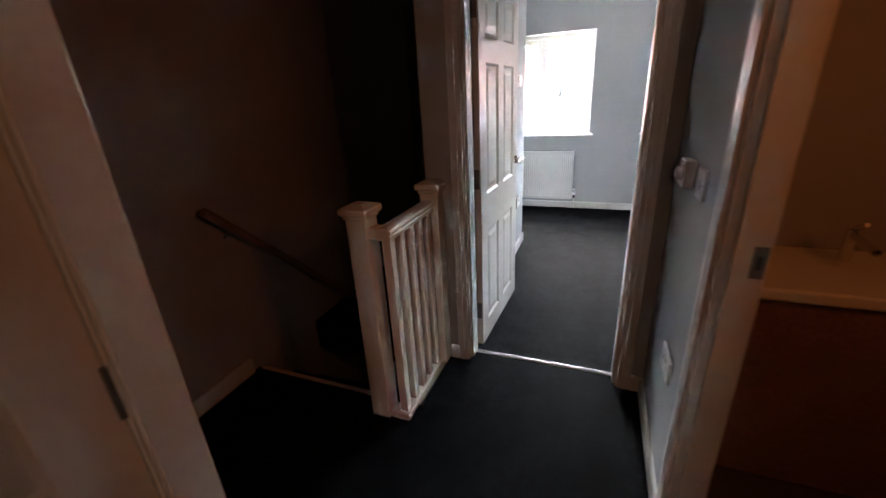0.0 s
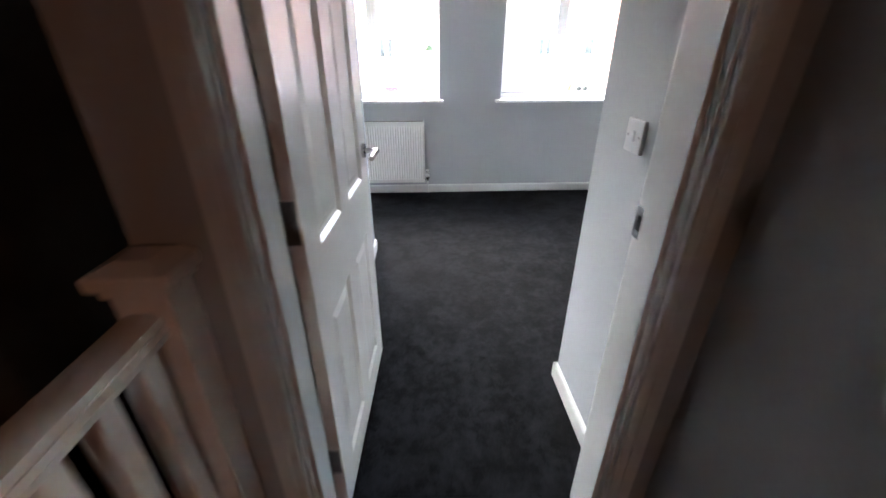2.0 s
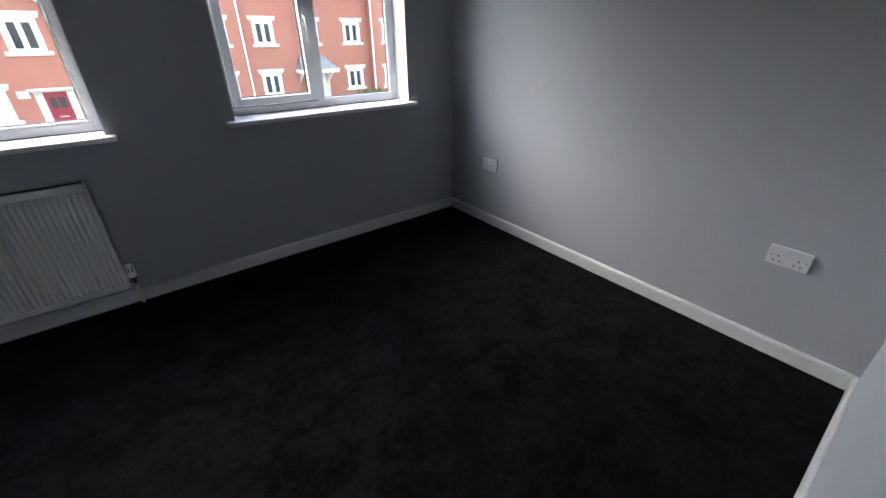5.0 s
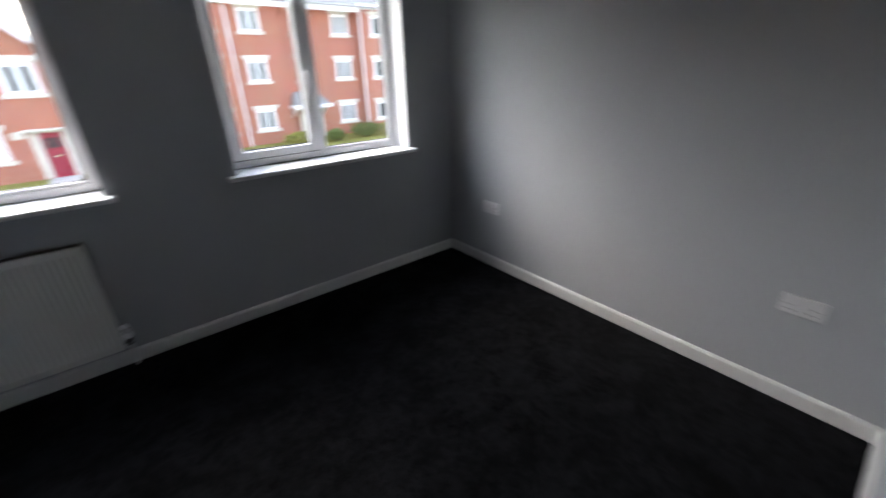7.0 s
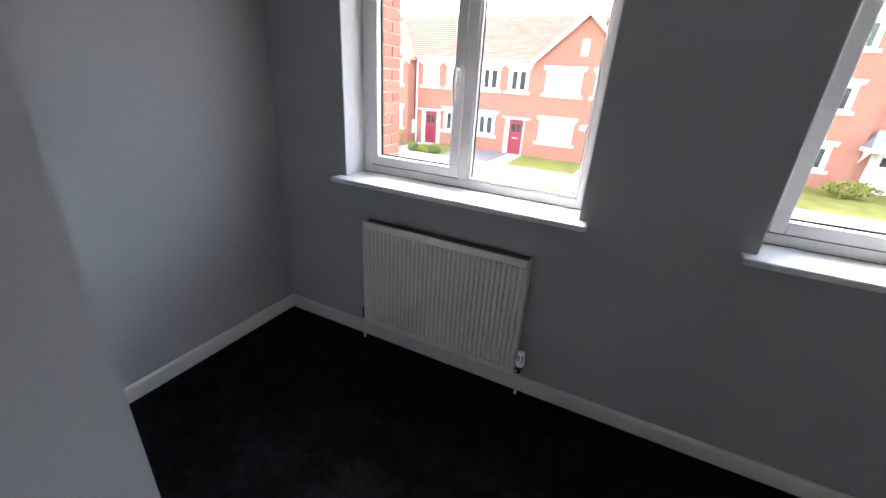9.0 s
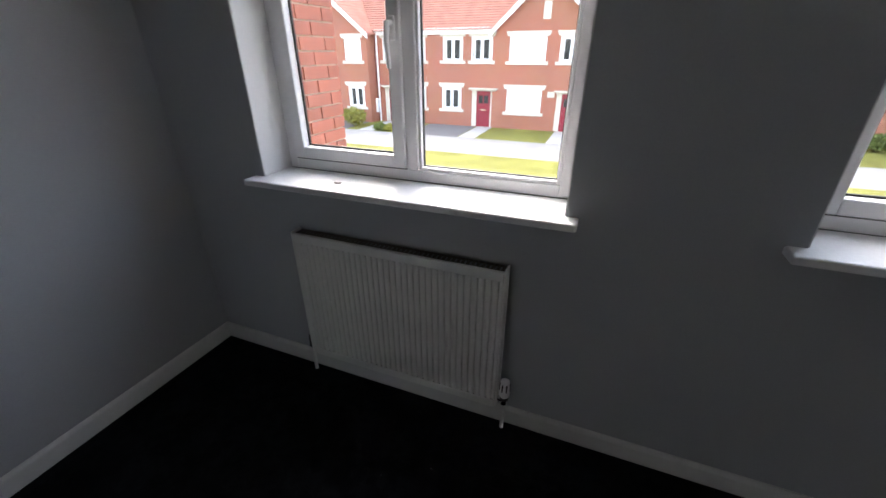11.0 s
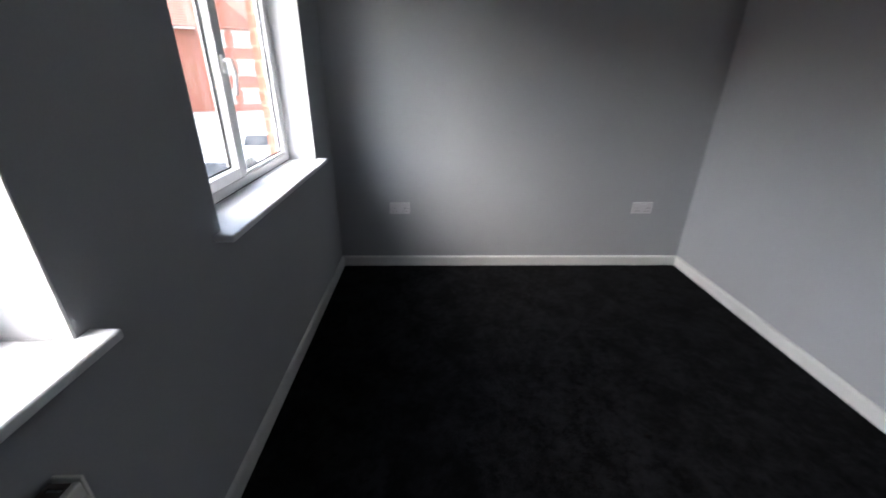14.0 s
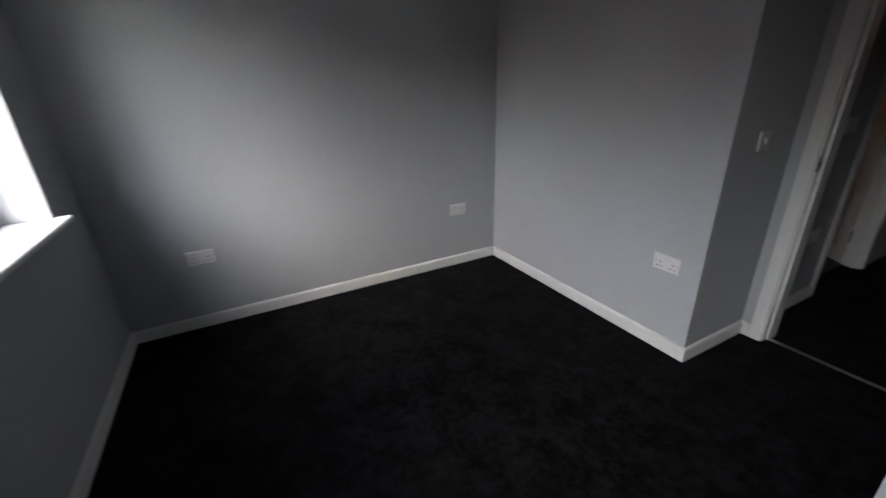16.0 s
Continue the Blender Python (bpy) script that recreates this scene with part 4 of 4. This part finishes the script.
def gable_house(x0, x1, apex, wins, doors, y, label, vent=True):
    hs = thing("gabled_house", pose(0, 0, 0), label, "house", "brick houses opposite")
    facade(hs, x0, x1, EZ, y, 8.3, wins, doors)
    xm = (x0 + x1) / 2
    part("gable_wall", extrude([(x0, EZ), (x1, EZ), (xm, apex - 0.12)], "y", y, y + 0.2), FARBRICK, hs, "brick gable")
    L = Vector((xm - x0 + 0.25, apex - EZ + 0.12))
    for s in (-1, 1):
        xe = xm + s * L.x
        ze = apex - L.y
        part("roof", extrude([(xm, apex), (xe, ze), (xe, ze - 0.10), (xm, apex - 0.10)], "y", y - 0.25, y + 5.5), TILE, hs, "red-brown tiled roof slope")
        for k in range(14):
            a = (k + 0.5) / 14
            xx, zz = xm + s * L.x * a, apex - L.y * a
            part("tile_course", extrude([(xx, zz + 0.0), (xx + s * 0.05, zz + 0.03 - 0.05 * L.y / L.x), (xx + s * 0.05, zz - 0.02 - 0.05 * L.y / L.x)], "y", y - 0.24, y + 5.5), TILE, hs)
        part("bargeboard", extrude([(xm, apex - 0.03), (xe, ze - 0.03), (xe, ze - 0.30), (xm, apex - 0.34)], "y", y - 0.30, y - 0.24), UPVC, hs, "white bargeboard")
    if vent:
        part("gable_stone", a_box(xm - 0.19, y - 0.03, 2.85, xm + 0.19, y + 0.02, 3.65), STONE, hs, "cream stone slot in the gable")
    return hs


g1 = gable_house(-6.3, -0.85, 5.08, [(-5.45, 0.86, 2.0, 1.22, 3, BLIND), (-2.75, 0.86, 1.2, 1.22, 2), (-5.45, -1.80, 2.0, 1.22, 3, BLIND)], [(-2.35, G + 0.05, 0.8, 1.98)], FY - 0.02,
                 "red brick gabled house with a crimson door")
part("name_plate", a_box(-3.15, FY - 0.05, -0.95, -2.75, FY - 0.02, -0.65, bevel=0.01), STONE, g1, "pale name plate")
# small plain box at the eaves, gives no light
part("eaves_box", a_box(-1.25, FY - 0.35, 1.95, -1.0, FY - 0.02, 2.2, bevel=0.03), UPVC, g1, "grey box under the eaves")
gable_house(-19.8, -13.95, 4.9, [(-15.55, 0.86, 1.2, 1.22, 2, BLIND), (-18.4, 0.86, 1.6, 1.22, 3, BLIND), (-15.55, -1.80, 1.2, 1.22, 2), (-18.4, -1.8, 1.6, 1.22, 3)], [], FY - 0.9,
            "red brick gabled house at the end of the terrace")

# flats of three storeys
AY = 30.0
ROWZ = (-1.85, 0.98, 3.68)
flats = thing("block_of_flats", pose(0, 0, 0), "three-storey red brick block of flats with white windows", "flats", "brick flats")


def wing(house, x0, x1, y, z1, cols, doors=(), skip=(), depth=9.0, mat=FARBRICK):
    wins = [(x, z, w, 1.2, n, p) for x, w, n, p in cols for i, z in enumerate(ROWZ) if (x, i) not in skip]
    facade(house, x0, x1, z1, y, depth, wins, doors, mat=mat, door_mat=UPVC)


wing(flats, 0.95, 6.75, AY, 5.15, [(2.2, 1.3, 2, None), (5.0, 1.1, 2, None)])
wing(flats, 6.75, 9.85, AY + 0.25, 5.15, [(7.55, 1.2, 2, None)])
wing(flats, 9.85, 15.2, AY + 0.6, 5.15, [(10.7, 0.95, 1, None), (13.4, 1.25, 2, None)], [(10.65, G + 0.05, 1.1, 2.0)], skip=((10.7, 0),))
wing(flats, 15.2, 18.4, AY + 0.1, 5.35, [(16.1, 1.6, 2, None)])
for x in (6.85, 15.25):
    downpipe(flats, x, AY + 0.1, G, 5.0)
gutter(flats, 0.9, 15.2, AY, 5.2)
gutter(flats, 15.1, 18.6, AY, 5.4)
roof_slope(flats, 0.75, 23.2, AY - 0.35, 5.25, AY + 5.0, 8.6, GTILE, 16)
hd = bmesh.new()
e = [hd.verts.new(v) for v in ((9.75, AY - 0.75, -0.50), (12.15, AY - 0.75, -0.50), (12.15, AY + 0.6, -0.50), (9.75, AY + 0.6, -0.50), (10.2, AY + 0.6, 0.28), (11.7, AY + 0.6, 0.28))]
for f in ((0, 1, 5, 4), (1, 2, 5), (3, 0, 4), (0, 3, 2, 1), (2, 3, 4, 5)):
    hd.faces.new([e[i] for i in f])
bmesh.ops.recalc_face_normals(hd, faces=hd.faces)
part("entrance_canopy", hd, GTILE, flats, "grey tiled entrance hood")
part("canopy_fascia", a_box(9.70, AY - 0.80, -0.70, 12.2, AY + 0.6, -0.50, bevel=0.02), UPVC, flats, "white hood fascia")
for x in (9.95, 11.95):
    part("canopy_bracket", extrude([(AY + 0.6, -0.70), (AY - 0.35, -0.70), (AY + 0.6, -1.35)], "x", x - 0.05, x + 0.05), UPVC, flats)
wing(flats, 18.4, 23.0, AY + 1.2, 5.35, [(18.9, 0.9, 1, BLIND), (20.6, 1.1, 1, BLIND)], mat=GREYBRICK, depth=7.0)
gutter(flats, 18.4, 23.2, AY + 1.2, 5.4)

# second block across the side road
far = thing("block_of_flats", pose(44, 30.5, 0, 0, 0, -62), "further red brick block of flats with a white bay", "flats", "brick flats")
wing(far, -11, -4.2, 0, 5.2, [(-9.6, 1.5, 2, BLIND), (-6.9, 1.5, 2, BLIND)])
wing(far, -4.2, 2.5, 0.5, 5.2, [(-1.2, 1.0, 1, None)])
wing(far, 2.5, 8.0, -0.4, 5.6, [(3.4, 1.5, 2, BLIND), (5.8, 1.5, 2, BLIND)])
roof_slope(far, -11.3, 8.3, -0.6, 5.3, 5.0, 8.6, TILE, 12)
part("gable_wall", extrude([(2.5, 5.6), (8.0, 5.6), (5.25, 8.0)], "y", -0.4, 4.0), FARBRICK, far)
part("gable_wall", extrude([(-11.0, 5.2), (-4.2, 5.2), (-7.6, 8.2)], "y", -0.05, 4.0), FARBRICK, far)
gutter(far, -4.2, 2.5, 0, 5.3)
buff = thing("buff_house", pose(31, 42, 0, 0, 0, -30), "buff brick house with a grey roof", "house")
facade(buff, -6, 8, 2.6, 0, 8, [(-4.5, 0.9, 1.4, 1.2, 2, BLIND), (-1.5, 0.9, 1.4, 1.2, 2, BLIND), (-4.5, -1.8, 1.4, 1.2, 2, BLIND), (-1.5, -1.8, 1.4, 1.2, 2, BLIND)], [], mat=BUFF)
roof_slope(buff, -6.3, 8.3, -0.4, 2.6, 4.0, 6.2, GTILE, 10)
part("gable_wall", extrude([(0, 2.6), (8, 2.6), (4, 6.1)], "x", 7.8, 8.0), BUFF, buff)


# fences, walls and garages in the gap between house and flats
fence = thing("fence", pose(-0.4, 33.0, G), "weathered close-boarded garden fence", "fence")
for i in range(14):
    part("board", a_box(i * 0.15, 0, 0, i * 0.15 + 0.14, 0.03, 1.75, bevel=0.004), FENCEM, fence)
gar = thing("garage", pose(-1.2, 42.0, G), "low pale garage with a flat roof", "garage")
part("walls", a_box(0, 0, 0, 6.5, 5, 2.3), STONE, gar)
part("roof", a_box(-0.2, -0.3, 2.3, 6.7, 5.2, 2.5), GTILE, gar)
part("door", a_box(0.6, -0.04, 0, 3.0, 0.0, 2.0), UPVC, gar)
shed = thing("garage", pose(-2.0, 52.0, G), "grey-roofed garage behind the houses", "garage")
part("walls", a_box(0, 0, 0, 9, 5, 2.4), FARBRICK, shed)
part("roof", extrude([(-0.3, 2.3), (5.3, 2.3), (2.5, 4.0)], "x", -0.3, 9.3), GTILE, shed)


# ---- plants ----
def leaves(n, rx, ry, rz, size, seed, shell=0.55):
    r = random.Random(seed)
    vs, fs = [], []
    for i in range(n):
        d = Vector((r.gauss(0, 1), r.gauss(0, 1), r.gauss(0, 1))).normalized() * (shell + (1 - shell) * r.random())
        d *= 0.85 + 0.3 * noise.noise(d * 2.3 + Vector((seed, 0, 0)))
        c = Vector((d.x * rx, d.y * ry, max(0.02, rz + d.z * rz)))
        u = Vector((r.gauss(0, 1), r.gauss(0, 1), r.gauss(0, 1))).normalized()
        w = u.cross(Vector((r.gauss(0, 1), r.gauss(0, 1), r.gauss(0, 1)))).normalized()
        s = size * (0.6 + 0.8 * r.random())
        k = len(vs)
        vs += [c - u * s, c + w * s * 0.45, c + u * s, c - w * s * 0.45]
        fs.append((k, k + 1, k + 2, k + 3))
    bm = bmesh.new()
    bv = [bm.verts.new(v) for v in vs]
    for f in fs:
        bm.faces.new([bv[i] for i in f])
    return bm


def bush(x, y, rx, ry, rz, mat, seed, label):
    t = thing("bush", pose(x, y, G + 0.03), label, "bush", "garden bushes")
    st = bmesh.new()
    for k in range(5):
        a = k * 1.26
        rod(st, (0, 0, 0), (rx * 0.5 * math.cos(a), ry * 0.5 * math.sin(a), rz * 1.3), 0.025, 0.008, n=6)
    part("stems", st, BARK, t)
    part("foliage", leaves(1100, rx, ry, rz, 0.09, seed), mat, t)


bush(9.3, 28.3, 1.3, 0.6, 0.45, LEAF2, 3, "low yellow-green bush before the flats")
bush(11.6, 28.0, 0.7, 0.6, 0.42, LEAF, 4, "low green bush before the flats")
bush(13.9, 28.2, 1.4, 0.7, 0.55, LEAF, 5, "rounded green bush before the flats")
bush(15.8, 28.0, 1.2, 0.7, 0.5, LEAF2, 6, "rounded yellow-green bush before the flats")
bush(-14.2, 25.5, 0.9, 0.7, 0.6, LEAF2, 7, "spreading yellow-green shrub beside a drive")
for i, x in enumerate((-12.0, -11.3, -10.6)):
    bush(x, 24.7, 0.42, 0.36, 0.22, LEAF2 if i == 1 else LEAF, 20 + i, "small clipped green bush in a front garden")


def far_tree(x, y, h, r, seed):
    t = thing("tree", pose(x, y, G), "distant leafy tree beyond the houses", "tree", "distant trees")
    tr = bmesh.new()
    rod(tr, (0, 0, 0), (0, 0, h * 0.6), 0.25, 0.12, n=8)
    for k in range(5):
        a = k * 1.3 + seed
        rod(tr, (0, 0, h * (0.3 + 0.05 * k)), (r * 0.6 * math.cos(a), r * 0.6 * math.sin(a), h * (0.55 + 0.06 * k)), 0.09, 0.03, n=6)
    part("trunk", tr, BARK, t)
    cr = leaves(900, r, r, h * 0.38, 0.35, seed, 0.4)
    bmesh.ops.translate(cr, verts=cr.verts, vec=(0, 0, h * 0.25))
    part("crown", cr, DARKLEAF, t)


for i, (x, y, h) in enumerate(((-6, 120, 5), (0.5, 130, 4.5), (3, 118, 6), (7, 140, 5), (-12, 125, 5), (60, 90, 9), (52, 100, 8))):
    far_tree(x, y, h, h * 0.4, 30 + i)


# ---- parked car ----
def car(m, label, paint):
    c = thing("car", m, label, "car")
    side = [(-2.05, 0.35), (-2.1, 0.62), (-1.95, 0.92), (-1.2, 1.02), (-0.55, 1.42), (0.75, 1.46), (1.55, 1.05), (2.0, 0.95), (2.1, 0.6), (2.05, 0.35)]
    bm = extrude(side, "y", -0.85, 0.85)
    bmesh.ops.bevel(bm, geom=bm.edges[:], offset=0.07, segments=3, affect='EDGES')
    body = part("body", bm, paint, c, smooth=True)
    part("windscreen", extrude([(-1.16, 1.05), (-0.56, 1.42), (-0.60, 1.44), (-1.22, 1.06)], "y", -0.70, 0.70), FARGLASS, c)
    part("rear_window", extrude([(0.80, 1.44), (1.45, 1.11), (1.49, 1.13), (0.82, 1.47)], "y", -0.68, 0.68), FARGLASS, c)
    for s in (-1, 1):
        part("side_window", extrude([(-0.95, 1.06), (-0.48, 1.36), (0.68, 1.38), (1.25, 1.08)], "y", s * 0.84, s * 0.862), FARGLASS, c)
        for x in (-1.35, 1.3):
            w = part("wheel", rod(bmesh.new(), (x, s * 0.70, 0.31), (x, s * 0.88, 0.31), 0.31, n=24), TYRE, c, smooth=True)
            part("rim", rod(bmesh.new(), (x, s * 0.87, 0.31), (x, s * 0.89, 0.31), 0.2, n=20), STEEL, w)
    for s in (-0.6, 0.6):
        part("headlight", a_box(-2.10, s - 0.17, 0.66, -2.0, s + 0.17, 0.80, bevel=0.03), CHROME, c)
        part("tail_light", a_box(2.0, s - 0.15, 0.70, 2.10, s + 0.15, 0.86, bevel=0.03), REDDOOR, c)


car(pose(13.2, 11.9, G - 0.06, 0, 0, 4), "white hatchback car parked on the road", CARW)
car(pose(19.4, 12.7, G - 0.06, 0, 0, 8), "white hatchback car parked further along the road", CARW)


# ---- brick return of the neighbouring house, brick by brick ----
PBX, PBY = -1.48, 6.42
ret = structure("brick_return", a_box(PBX - 2.5, OUT + 0.002, G, PBX - 0.008, PBY - 0.008, 3.2), MORTAR, "red brick return of the adjoining house with pale mortar", "wall")
bmm = a_box(-0.0525, -0.1075, -0.0325, 0.0525, 0.1075, 0.0325)
bme = bpy.data.meshes.new("brick")
bmm.to_mesh(bme)
bmm.free()
bme.materials.append(BRICKM)
rows_n = 38
for i in range(rows_n):
    z = 0.10 + 0.075 * i
    off = 0.1125 if i % 2 else 0.0
    for j in range(4):
        y = PBY - 0.1075 - 0.225 * j - off
        if i % 2 and j == 0:
            hb = new("brick", bme)
            hb.matrix_basis = Matrix.LocRotScale((PBX - 0.0525, PBY - 0.051, z), None, (1, 0.475, 1))
            hb.parent = ret
        if y - 0.1 < OUT:
            continue
        b = new("brick", bme)
        b.matrix_basis = Matrix.Translation((PBX - 0.0525 + random.uniform(-0.002, 0.002), y, z))
        b.parent = ret
